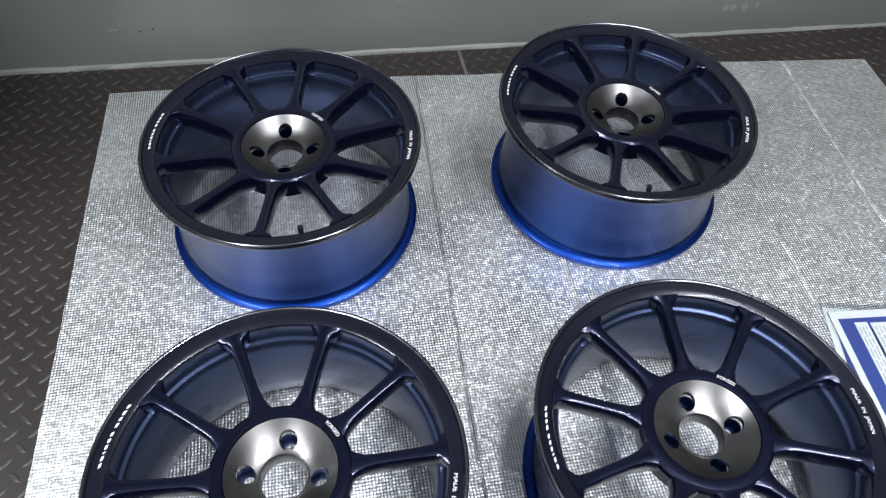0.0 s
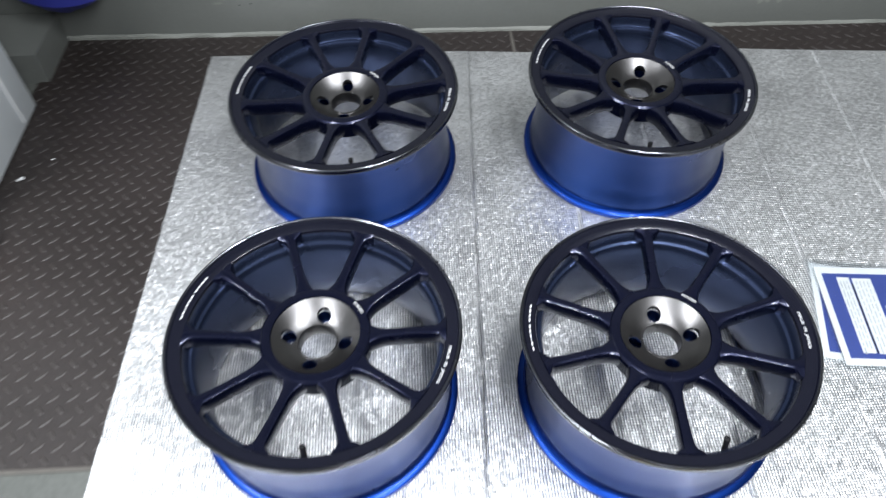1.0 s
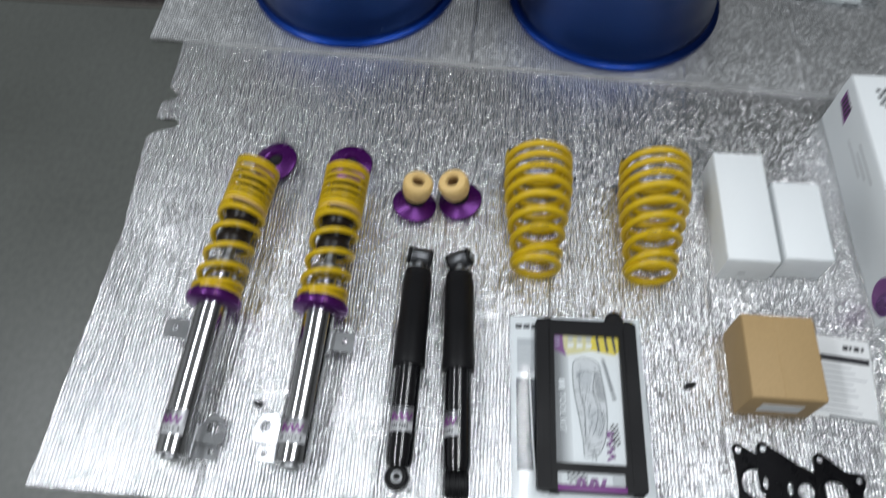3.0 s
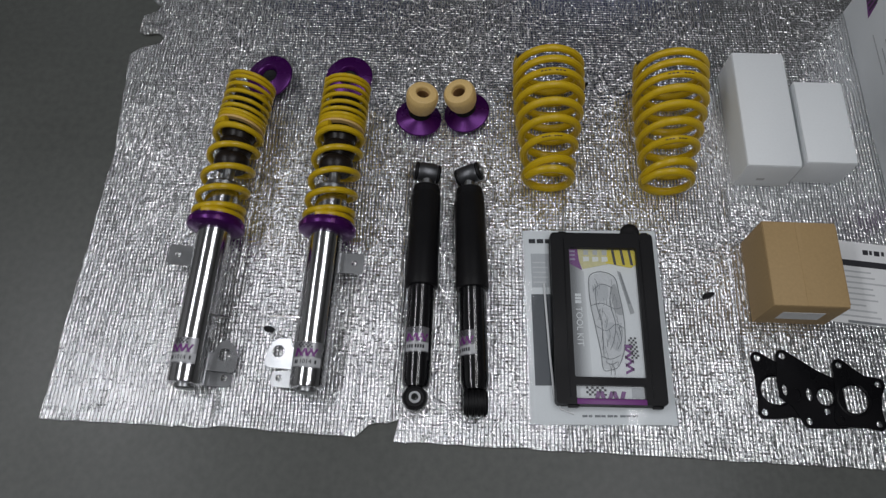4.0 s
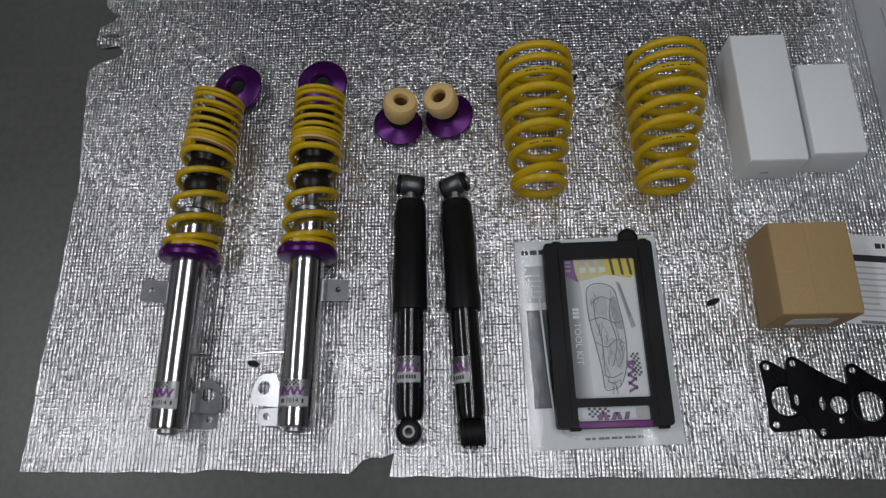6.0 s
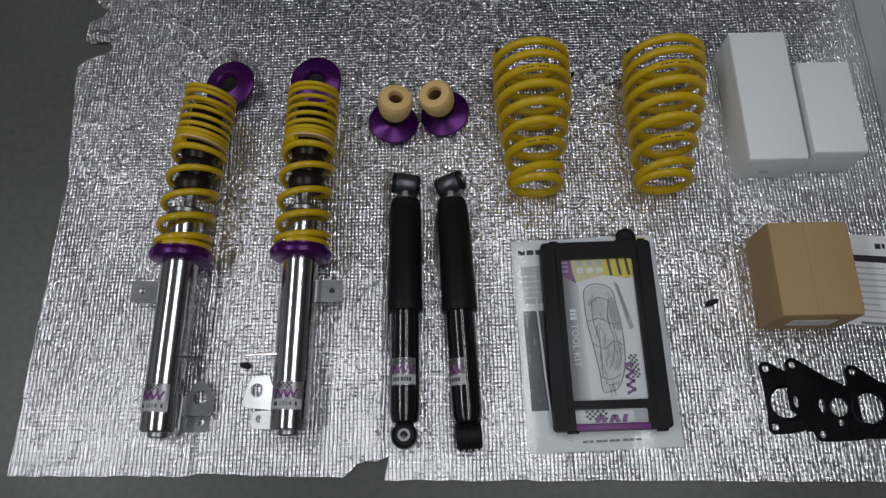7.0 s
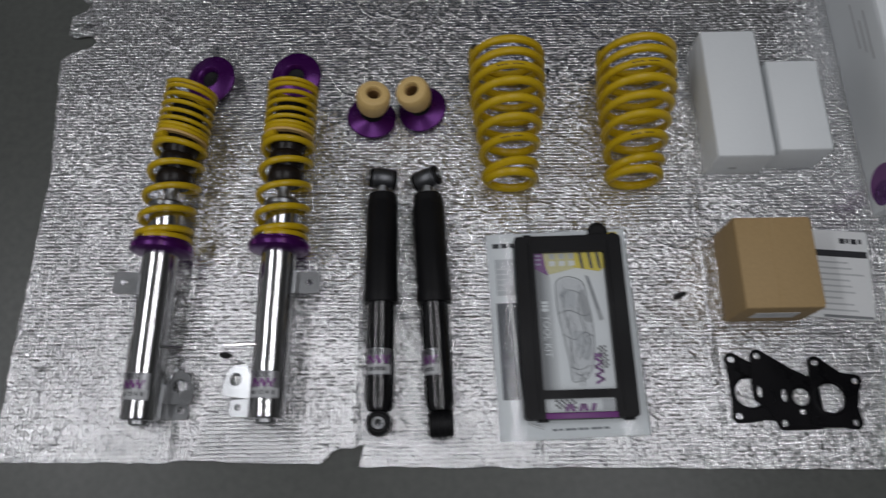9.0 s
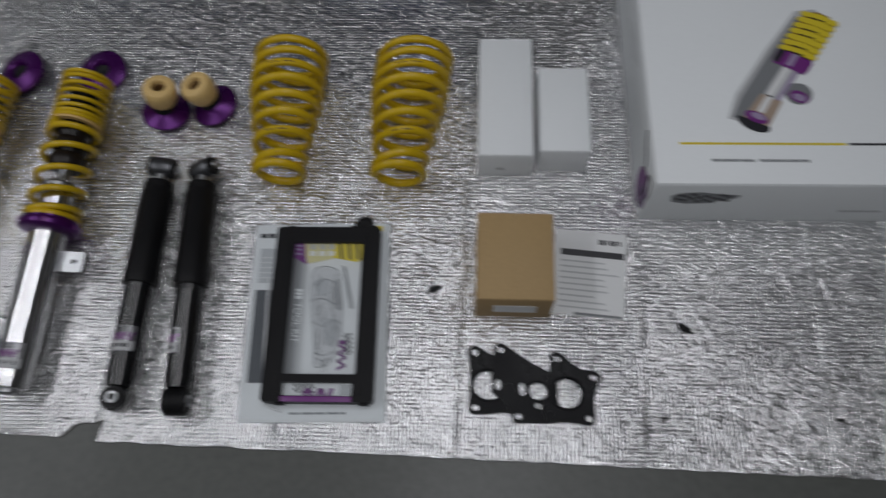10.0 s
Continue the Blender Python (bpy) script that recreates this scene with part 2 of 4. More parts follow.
BLUE_PLASTIC = material("blue_plastic", (0.02, 0.025, 0.20), 0.45, vary=0.08)
ORANGE = material("dull_orange_paint", (0.26, 0.085, 0.03), 0.5, vary=0.1)
CREASE_SHADE = material("crease_shade_grey", (0.06, 0.06, 0.062), 0.7, vary=0.3, scale=200)
RUST = material("pale_rusty_seam", (0.075, 0.068, 0.06), 0.7, vary=0.25, scale=120)
FADED_PRINT = material("faded_grey_print", (0.5, 0.5, 0.5), 0.5, vary=0.06)
fade = FADED_PRINT.node_tree
place, ramp = fade.nodes.new("ShaderNodeTexCoord"), fade.nodes.new("ShaderNodeMapRange")
axes, tone = fade.nodes.new("ShaderNodeSeparateXYZ"), fade.nodes.new("ShaderNodeMix")
tone.data_type = "RGBA"
tone.inputs["A"].default_value, tone.inputs["B"].default_value = (0.20, 0.205, 0.21, 1), (0.74, 0.75, 0.75, 1)
ramp.inputs[1].default_value, ramp.inputs[2].default_value = -0.042, -0.022
fade.links.new(place.outputs["Object"], axes.inputs[0])
fade.links.new(axes.outputs["X"], ramp.inputs[0])
fade.links.new(ramp.outputs[0], tone.inputs["Factor"])
fade.links.new(tone.outputs["Result"], fade.nodes["Principled BSDF"].inputs["Base Color"])
FILM = clear_film("clear_sleeve", 0.05, 1.25, 0.05)
CARD_FILM = clear_film("wavy_card_sleeve", 0.10, 1.65, 0.16)
GLARE_FOLD = material("white_glare_fold", (0.72, 0.74, 0.75), 0.08, scale=30, vary=0.03, coat=1.0)
WINDOW_FILM = clear_film("case_window", 0.4)


# ---- building helpers ----
def part(name, bm, mat, parent=None, label="", smooth=True, weld=False):
    if weld:
        bmesh.ops.remove_doubles(bm, verts=bm.verts, dist=1e-6)
    bmesh.ops.recalc_face_normals(bm, faces=bm.faces)
    if smooth:
        for f in bm.faces:
            f.smooth = True
        for e in bm.edges:
            if len(e.link_faces) == 2 and e.calc_face_angle(0) > 0.6:
                e.smooth = False
    me = bpy.data.meshes.new(name)
    bm.to_mesh(me)
    bm.free()
    me.materials.append(mat)
    ob = new(name, me)
    if parent:
        ob.parent = parent
    if label:
        ob["label"] = label
    return ob


def empty(name, m, label, category, group="", kind=""):
    ob = new(name)
    ob.empty_display_size = 0.02
    ob.matrix_world = m
    return tagged(ob, label, category, group, kind)


def box(x0, x1, y0, y1, z0, z1, bevel=0.0, segs=2, bm=None):
    own = bm is None
    bm = bm or bmesh.new()
    r = bmesh.ops.create_cube(bm, size=1.0, matrix=Matrix.LocRotScale(((x0 + x1) / 2, (y0 + y1) / 2, (z0 + z1) / 2), None, (x1 - x0, y1 - y0, z1 - z0)))
    if bevel:
        ed = list({e for v in r["verts"] for e in v.link_edges})
        bmesh.ops.bevel(bm, geom=ed, offset=bevel, segments=segs, affect="EDGES", profile=0.5)
    return bm


def move(bm, m):
    bmesh.ops.transform(bm, matrix=m, verts=bm.verts)
    return bm


def revolve(profile, segs=48, closed=True, bm=None, m=None):
    """Turns (r, z) points round the z axis. closed: the profile is a loop (a ring); else its ends are capped."""
    bm = bm or bmesh.new()
    m = m or Matrix()
    rings = []
    for r, z in profile:
        rings.append([bm.verts.new(m @ Vector((r * math.cos(2 * math.pi * k / segs), r * math.sin(2 * math.pi * k / segs), z))) for k in range(segs)])
    n = len(rings)
    for i in range(n if closed else n - 1):
        a, b = rings[i], rings[(i + 1) % n]
        for k in range(segs):
            bm.faces.new((a[k], a[(k + 1) % segs], b[(k + 1) % segs], b[k]))
    if not closed:
        bm.faces.new(rings[0][::-1])
        bm.faces.new(rings[-1])
    return bm


ALONG_Y = Matrix.Rotation(radians(-90), 4, "X")   # z axis laid along +y
ALONG_X = Matrix.Rotation(radians(90), 4, "Y")    # z axis laid along +x


def sweep(points, radius, segs=10, cap=True, bm=None):
    """A round wire along points; radius may be a number or a list."""
    bm = bm or bmesh.new()
    pts = [Vector(p) for p in points]
    rad = radius if isinstance(radius, (list, tuple)) else [radius] * len(pts)
    rings, side = [], None
    for i, p in enumerate(pts):
        t = (pts[min(i + 1, len(pts) - 1)] - pts[max(i - 1, 0)]).normalized()
        if side is None:
            side = t.cross(Vector((0.13, 0.31, 0.94))).normalized()
        side = (side - t * side.dot(t)).normalized()
        up = t.cross(side)
        rings.append([bm.verts.new(p + rad[i] * (math.cos(a) * side + math.sin(a) * up)) for a in (2 * math.pi * k / segs for k in range(segs))])
    for a, b in zip(rings, rings[1:]):
        for k in range(segs):
            bm.faces.new((a[k], a[(k + 1) % segs], b[(k + 1) % segs], b[k]))
    if cap:
        bm.faces.new(rings[0][::-1])
        bm.faces.new(rings[-1])
    return bm


def circle(cx, cy, r, n=24, squash=1.0):
    return [(cx + r * math.cos(2 * math.pi * k / n), cy + squash * r * math.sin(2 * math.pi * k / n)) for k in range(n)]


def plate(outer, holes, z0, z1):
    """A flat plate of any outline with holes cut through it."""
    bm2 = bmesh.new()
    edges = []
    for loop in [outer, *holes]:
        vs = [bm2.verts.new((x, y, z1)) for x, y in loop]
        edges += [bm2.edges.new((vs[i], vs[(i + 1) % len(vs)])) for i in range(len(vs))]
    bmesh.ops.triangle_fill(bm2, edges=edges, use_beauty=True, use_dissolve=False)
    if z1 - z0 > 1e-5:
        r = bmesh.ops.extrude_face_region(bm2, geom=bm2.faces[:])
        bmesh.ops.translate(bm2, vec=(0, 0, z0 - z1), verts=[v for v in r["geom"] if isinstance(v, bmesh.types.BMVert)])
        bmesh.ops.recalc_face_normals(bm2, faces=bm2.faces)
    return bm2


def rounded(x0, x1, y0, y1, r, n=6):
    out = []
    for cx, cy, a in ((x1 - r, y1 - r, 0), (x0 + r, y1 - r, 90), (x0 + r, y0 + r, 180), (x1 - r, y0 + r, 270)):
        out += [(cx + r * math.cos(radians(a + 90 * k / n)), cy + r * math.sin(radians(a + 90 * k / n))) for k in range(n + 1)]
    return out


def lettering(body, size, depth=0.0003):
    """A mesh of words in the built-in font, centred, lying flat, reading along +x."""
    cu = bpy.data.curves.new("words", "FONT")
    cu.body, cu.size, cu.align_x, cu.align_y, cu.extrude = body, size, "CENTER", "CENTER", depth
    cu.resolution_u = 3
    ob = bpy.data.objects.new("words", cu)
    scene.collection.objects.link(ob)
    me = bpy.data.meshes.new_from_object(ob.evaluated_get(bpy.context.evaluated_depsgraph_get()))
    bpy.data.objects.remove(ob)
    bpy.data.curves.remove(cu)
    bm = bmesh.new()
    bm.from_mesh(me)
    bpy.data.meshes.remove(me)
    return bm


def bend(bm, r, angle, z, inward=False):
    """Wraps flat words round a circle of radius r, centred on an angle in degrees."""
    for v in bm.verts:
        x, y = v.co.x, v.co.y
        a = radians(angle) + (x / r if inward else -x / r)
        rr = r - y if inward else r + y
        v.co = (rr * math.cos(a), rr * math.sin(a), z + v.co.z)
    return bm


def noisy(points, amount, step=0.02, seed=1):
    """An outline with ragged edges: points are put in every step and pushed about."""
    rnd = random.Random(seed)
    out = []
    for i, p in enumerate(points):
        q = points[(i + 1) % len(points)]
        d = math.dist(p, q)
        n = max(1, int(d / step))
        for k in range(n):
            f = k / n
            j = 0 if k == 0 else amount
            out.append((p[0] + (q[0] - p[0]) * f + rnd.uniform(-j, j), p[1] + (q[1] - p[1]) * f + rnd.uniform(-j, j)))
    return out


# ---- setting ----
def slab(name, x0, x1, y0, y1, z0, z1, mat, label, category):
    return tagged(part(name, box(x0, x1, y0, y1, z0, z1), mat, smooth=False), label, category, kind="structure")


floor = slab("floor", -3.0, 4.5, -3.0, 2.9, -0.2, 0.0, CONCRETE, "grey painted concrete workshop floor with faint scuffs", "floor")
tread_plate = slab("floor_plate", -0.47, 1.94, 0.982, 2.203, -0.006, 0.0032, PLATE_STEEL, "dark worn steel tread plate let into the floor", "floor plate")
wall_back_upper = slab("wall_back_upper", -3.0, 4.5, 2.2, 2.4, 1.0, 2.7, DARK_WALL, "unseen upper wall, kept dark for what foil and wheels reflect", "wall")
wall_back = slab("wall_back", -3.0, 4.5, 2.2, 2.4, 0.0, 1.0, WALL_PAINT, "grey-green painted wall behind the tread plate", "wall")
wall_front = slab("wall_front", -3.0, 4.5, -3.2, -3.0, 0.0, 2.7, ROOM, "plain grey workshop wall", "wall")
wall_left = slab("wall_left", -3.2, -3.0, -3.2, 2.4, 0.0, 2.7, ROOM, "plain grey workshop wall", "wall")
wall_right = slab("wall_right", 4.5, 4.7, -3.2, 2.4, 0.0, 2.7, ROOM, "plain grey workshop wall", "wall")
ceiling = slab("ceiling", -3.2, 4.7, -3.2, 2.4, 2.7, 2.8, CEIL, "plain grey workshop ceiling", "ceiling")


WALL_TURN = pose(-0.43, 2.204, 0, 0, 0, -2.14) @ pose(0.43, -2.2, 0)
for wall in (wall_back, wall_back_upper):
    wall.matrix_world = WALL_TURN
part("plate_edge", box(-0.47, 1.94, 0.974, 0.9815, -0.003, 0.004, 0.0008), RUST, tread_plate, "pale worn edge of the steel plate")
part("plate_seam", move(box(-0.004, 0.004, -0.112, 0.0, 0.0, 0.0045, 0.0006), pose(0.757, 2.160, 0, 0, 0, 1)), RUST, tread_plate, "pale dirty joint between two plates")


def skirting():
    bm = bmesh.new()
    rnd = random.Random(2)
    n = 80
    prof = []
    for i in range(n + 1):
        x = -0.45 + 2.4 * i / n
        h = 0.014 - 0.005 * i / n + rnd.uniform(-0.0015, 0.0015)
        prof.append([bm.verts.new(c) for c in ((x, 2.199, 0.002), (x, 2.192 + rnd.uniform(-0.001, 0.001), 0.002), (x, 2.194, h * 0.7), (x, 2.1995, h))])
    for a, b in zip(prof, prof[1:]):
        for k in range(3):
            bm.faces.new((a[k], a[k + 1], b[k + 1], b[k]))
    return bm


skirt = part("skirting", skirting(), SKIRT)
skirt.matrix_world = WALL_TURN
tagged(skirt, "pale rough sealant strip along the wall's foot", "skirting", kind="structure")
ledge = slab("ledge", -0.62, -0.440, 2.02, 2.205, 0.0, 0.085, WALL_PAINT, "low grey painted ledge beside the plate", "ledge")
side_kerb = slab("kerb", 0.0, 0.25, -1.1, 0.0, 0.0, 0.03, PALE_PAINT, "low pale painted kerb beside the plate", "kerb")
side_kerb.matrix_world = pose(1.925, 2.105, 0.0, 0, 0, 37)


rnd = random.Random(9)
for x, z, w, h in ((-0.012, 0.101, .016, .005), (0.008, 0.112, .004, .004), (1.41, 0.075, .010, .012), (1.43, 0.077, .008, .012), (1.46, 0.078, .009, .013), (1.49, 0.080, .006, .010), (0.62, 0.14, .010, .004)):
    part("scuff", plate([(x + w * math.cos(a) * rnd.uniform(.6, 1.1), -z + h * math.sin(a) * rnd.uniform(.6, 1.1)) for a in (k * math.pi / 5 for k in range(10))], [], 0, .0006), SKIRT, wall_back, "pale scuff in the wall paint").matrix_basis = pose(0, 2.1999, 0, -90, 0, 0)
for x, z in ((0.075, 0.098), (0.045, 0.094)):
    part("chip", plate(circle(x, -z, .0024, 8), [], 0, .0006), RUBBER, wall_back, "dark chip in the wall paint").matrix_basis = pose(0, 2.1999, 0, -90, 0, 0)

# ---- foil mats ----
def mat_sheet(name, outline, z0, z1, material_top, label, creases, seed, marked=()):
    root = empty(name, pose(0, 0, z0), label, "insulation mat", "foil mats on the floor")
    bm = plate(outline, [], 0.0, z1 - z0)
    sheet = part("sheet", bm, FOAM_EDGE, root, smooth=False)
    sheet.data.materials.append(material_top)
    for p in sheet.data.polygons:
        if p.normal.z > 0.5:
            p.material_index = 1
    rnd = random.Random(seed)
    for number, (x0, y0, x1, y1) in enumerate(creases):
        n = max(6, int(math.dist((x0, y0), (x1, y1)) / 0.03))
        pts = [(x0 + (x1 - x0) * k / n + rnd.uniform(-.0015, .0015), y0 + (y1 - y0) * k / n, z1 - z0 + 0.0002) for k in range(n + 1)]
        bm = bmesh.new()
        rows = []
        for x, y, z in pts:
            rows.append([bm.verts.new((x + d, y, z + h)) for d, h in ((-0.005, -0.0004), (-0.0016, 0.0006 + rnd.uniform(0, .0009)), (-0.0002, 0.0001), (0.0008, 0.0001), (0.0022, 0.0006 + rnd.uniform(0, .0006)), (0.005, -0.0004))])
        for a, b in zip(rows, rows[1:]):
            for k in range(5):
                bm.faces.new((a[k], a[k + 1], b[k + 1], b[k]))
        part("crease", bm, material_top, root)
        if number in marked:
            bm = bmesh.new()
            strip = []
            for x, y, z in pts:
                w = rnd.uniform(.0002, .0009)
                strip.append([bm.verts.new((x + .0003 + d * w, y, z + .0009)) for d in (-1, 1)])
            for a, b in zip(strip, strip[1:]):
                bm.faces.new((a[0], a[1], b[1], b[0]))
            part("crease_dirt", bm, CREASE_SHADE, root, "thin dark strip standing in for the shade in a crease", smooth=False)
    return root


MAT_B = noisy([(0.0, 0.0), (0.24, -0.004), (0.248, -0.001), (0.446, -0.009), (0.452, -0.004), (0.463, 0.008), (0.476, 0.012), (0.490, 0.011), (0.506, 0.018), (0.5, -0.013), (0.74, -0.017), (0.955, -0.021), (1.536, -0.033), (1.95, -0.042),
               (1.95, 0.95), (0.004, 0.95), (0.004, 0.86), (0.008, 0.76), (0.022, 0.745), (0.034, 0.742), (0.026, 0.727), (0.004, 0.716), (0.003, 0.680), (0.039, 0.679), (0.050, 0.668), (0.045, 0.657), (0.012, 0.645), (-0.004, 0.63), (0.013, 0.43), (0.005, 0.19)], 0.0012, 0.018, 3)
MAT_A = noisy([(-0.064, 0.880), (0.031, 0.876), (0.418, 0.863), (0.758, 0.846), (1.274, 0.821), (1.722, 0.80), (1.712, 1.433), (1.714, 1.72), (1.726, 1.982), (1.337, 2.021), (0.787, 2.046), (0.612, 2.064), (-0.035, 2.088)], 0.0008, 0.03, 5)
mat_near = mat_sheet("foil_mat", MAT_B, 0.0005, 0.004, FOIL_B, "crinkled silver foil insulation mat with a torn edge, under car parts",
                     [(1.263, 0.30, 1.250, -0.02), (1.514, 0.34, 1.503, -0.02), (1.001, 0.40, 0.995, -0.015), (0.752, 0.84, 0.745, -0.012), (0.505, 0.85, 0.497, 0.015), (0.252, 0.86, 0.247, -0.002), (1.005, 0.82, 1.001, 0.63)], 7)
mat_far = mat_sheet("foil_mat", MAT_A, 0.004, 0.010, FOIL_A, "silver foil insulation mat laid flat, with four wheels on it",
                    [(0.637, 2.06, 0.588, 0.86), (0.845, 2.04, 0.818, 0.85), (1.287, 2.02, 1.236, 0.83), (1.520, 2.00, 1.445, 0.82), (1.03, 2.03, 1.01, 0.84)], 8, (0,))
TOP_A, TOP_B = 0.0102, 0.0042


def torn_flap():
    """A tongue of foil torn from the mat's side and folded up."""
    rnd = random.Random(12)
    bm = bmesh.new()
    rows = []
    for i in range(7):
        u = i / 6
        rows.append([bm.verts.new((0.012 + 0.040 * v + rnd.uniform(-.0015, .0015), 0.672 + 0.026 * u + 0.006 * v, 0.0042 + 0.010 * math.sin(math.pi * u) * (1 - v) + rnd.uniform(0, .0022))) for v in (0, .2, .4, .6, .8, 1)])
    for a, b in zip(rows, rows[1:]):
        for k in range(5):
            bm.faces.new((a[k], a[k + 1], b[k + 1], b[k]))
    bmesh.ops.solidify(bm, geom=bm.faces[:], thickness=0.0006)
    part("torn_flap", bm, FOIL_B, mat_near, "crumpled tongue of torn foil", smooth=False)


torn_flap()


# ---- wheels ----
def spoke_mesh():
    stations = [(0.076, .052, .1858, .150), (0.084, .043, .1864, .151), (0.092, .031, .1872, .152), (0.103, .0215, .1884, .154), (0.118, .0172, .1898, .156), (0.135, .0162, .1912, .158), (0.155, .0162, .1930, .160), (0.178, .0174, .1950, .163), (0.194, .0200, .1970, .165), (0.200, .026, .1980, .166), (0.204, .040, .1984, .167), (0.209, .048, .199, .168)]
    bm = bmesh.new()
    rings = []
    for r, w, zt, zb in stations:
        h = w / 2
        e = min(0.0045, h * 0.45)
        sec = [(-h * 0.72, zb), (h * 0.72, zb), (h * 0.95, zb + 0.008), (h, zt - e * 1.3), (h - e * 0.5, zt - e * 0.35), (h - e * 1.4, zt), (0, zt - 0.0006), (-h + e * 1.4, zt), (-h + e * 0.5, zt - e * 0.35), (-h, zt - e * 1.3), (-h * 0.95, zb + 0.008)]
        rings.append([bm.verts.new((r, y, z)) for y, z in sec])
    for a, b in zip(rings, rings[1:]):
        n = len(a)
        for k in range(n):
            bm.faces.new((a[k], a[(k + 1) % n], b[(k + 1) % n], b[k]))
    bm.faces.new(rings[0][::-1])
    bm.faces.new(rings[-1])
    return bm


def build_wheel():
    root = empty("alloy_wheel", pose(0, 0, 0), "dark blue ten-spoke alloy wheel with gunmetal hub, lying face up", "wheel", "four wheels on the mat")
    rim = [(.2215, 0), (.2262, .002), (.2272, .006), (.2265, .0115), (.2225, .0145), (.2165, .0155), (.2140, .019), (.2128, .040), (.2100, .050), (.2085, .075), (.2080, .11), (.2095, .140), (.2120, .158), (.2135, .180),
           (.2165, .1885), (.2225, .1905), (.2305, .1912), (.2340, .1938), (.2350, .1985), (.2340, .2024), (.2312, .2042), (.2288, .2036), (.2272, .2012), (.2200, .1995), (.2120, .1980), (.2092, .1965), (.2075, .1920),
           (.2065, .1760), (.2035, .1720), (.1990, .1705), (.1970, .1675), (.1945, .1560), (.1925, .1250), (.1930, .0700), (.1960, .0500), (.2000, .0350), (.2060, .0150), (.2130, .0040)]
    lip = rim[14:27]
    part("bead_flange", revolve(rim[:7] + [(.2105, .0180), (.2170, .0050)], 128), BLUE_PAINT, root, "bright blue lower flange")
    part("barrel", revolve(rim[6:15] + [(.2110, .1800), (.2060, .1500), (.2050, .0550), (.2085, .0300), (.2104, .0190)], 128), BARREL_BLUE_TONE, root, "blue painted barrel, toned down for what it reflects")
    part("inner_barrel", revolve(rim[26:] + [(.2150, .0060), (.2090, .0200), (.2040, .0550), (.2045, .1500), (.2078, .1740), (.2080, .1900)], 128), INNER_BLUE_TONE, root, "blue painted inside of the barrel, greyed for what it reflects")
    part("lip", revolve(lip + [(.2084, .1790), (.2150, .1860)], 128), LIP_BLUE_TONE, root, "rim lip in a near-black tone of the wheel's blue")
    part("edge_bead", revolve([(.2320 + .0025 * math.cos(k * math.pi / 5), .2027 + .0025 * math.sin(k * math.pi / 5)) for k in range(10)], 128), BEAD_METAL, root, "thin polished edge of the lip")
    for a in (28, 33, 38, 118, 123, 128, 205, 210, 215, 300, 305):
        part("lip_notch", move(box(.2290, .2355, -.0008, .0008, .1985, .2054, .0002), pose(0, 0, 0, 0, 0, a)), RUBBER, root)
    sp = spoke_mesh()
    first = None
    for k in range(10):
        if first is None:
            ob = first = part("spoke", sp, FACE_BLUE_TONE, root)
        else:
            ob = new("spoke", first.data)
            ob.parent = root
        ob.matrix_basis = pose(0, 0, 0, 0, 0, 18 + 36 * k)
    RISE = 0.0175
    bolts = [(0.047 * math.cos(radians(-9 + 90 * k)), 0.047 * math.sin(radians(-9 + 90 * k))) for k in range(4)]
    part("hub", plate(circle(0, 0, 0.088, 64), [circle(0, 0, 0.0712, 64)], 0.132, 0.1675), FACE_BLUE_TONE, root).matrix_basis = pose(0, 0, RISE)
    part("hub_collar", revolve([(.0905, .160), (.0895, .1675), (.0860, .1708), (.0780, .1716), (.0725, .1708), (.0714, .160)], 72), FACE_BLUE_TONE, root).matrix_basis = pose(0, 0, RISE)
    dish = plate(circle(0, 0, 0.0710, 72), [circle(0, 0, 0.031, 40)] + [circle(x, y, 0.0120, 24) for x, y in bolts], 0.1655, 0.1730)
    bmesh.ops.subdivide_edges(dish, edges=dish.edges[:], cuts=3, use_grid_fill=True)
    for v in dish.verts:
        v.co.z += 0.0235 * max(0.0, (math.hypot(v.co.x, v.co.y) - 0.031) / 0.0400) ** 1.5 - 0.0095
    face = part("hub_face", dish, GUNMETAL, root, "dished machined gunmetal hub face")
    for x, y in bolts:
        part("bolt_seat", revolve([(.0121, .1640), (.0116, .1640), (.0112, .1540), (.0082, .1480), (.0082, .1380), (.0092, .1380), (.0121, .1530)], 24, m=pose(x, y, 0)), BARREL_BLUE_TONE, face, "blue painted bolt seat")
    part("bore_ring", revolve([(.0335, .1635), (.0325, .1655), (.0312, .1652), (.0302, .1625), (.0302, .1400), (.0325, .1400)], 48), GUNMETAL, face)
    stem = part("valve_stem", sweep([(.199, 0, .150), (.1955, 0, .164), (.192, 0, .178), (.191, 0, .182)], [.0055, .0048, .0042, .0042], 12), RUBBER, root, "short black rubber valve stem")
    part("cap", sweep([(.191, 0, .182), (.1895, 0, .189), (.1894, 0, .1895)], [.0046, .0046, .0036], 12), RUBBER, stem)
    part("lettering", bend(lettering("MADE  IN  JAPAN", 0.0088), 0.2182, 72, 0.1993), WHITE_INK, root, "small white words on the lip")
    part("lettering", bend(lettering("FORGED", 0.0068), 0.0815, 125, 0.1728 + RISE), WHITE_INK, root, "small white word by the hub")
    bm = bmesh.new()
    a = 240.6
    for wdt in (1.5, 1.7, 1.3, 1.6, 0, 1.5, 1.4, 1.5, 0.6, 1.6, 1.5):
        a0, a1 = a, a + wdt
        a += wdt + 0.85
        if wdt:
            quad = [(r, radians(b)) for r, b in ((.2170, a0), (.2198, a0), (.2198, a1), (.2170, a1))]
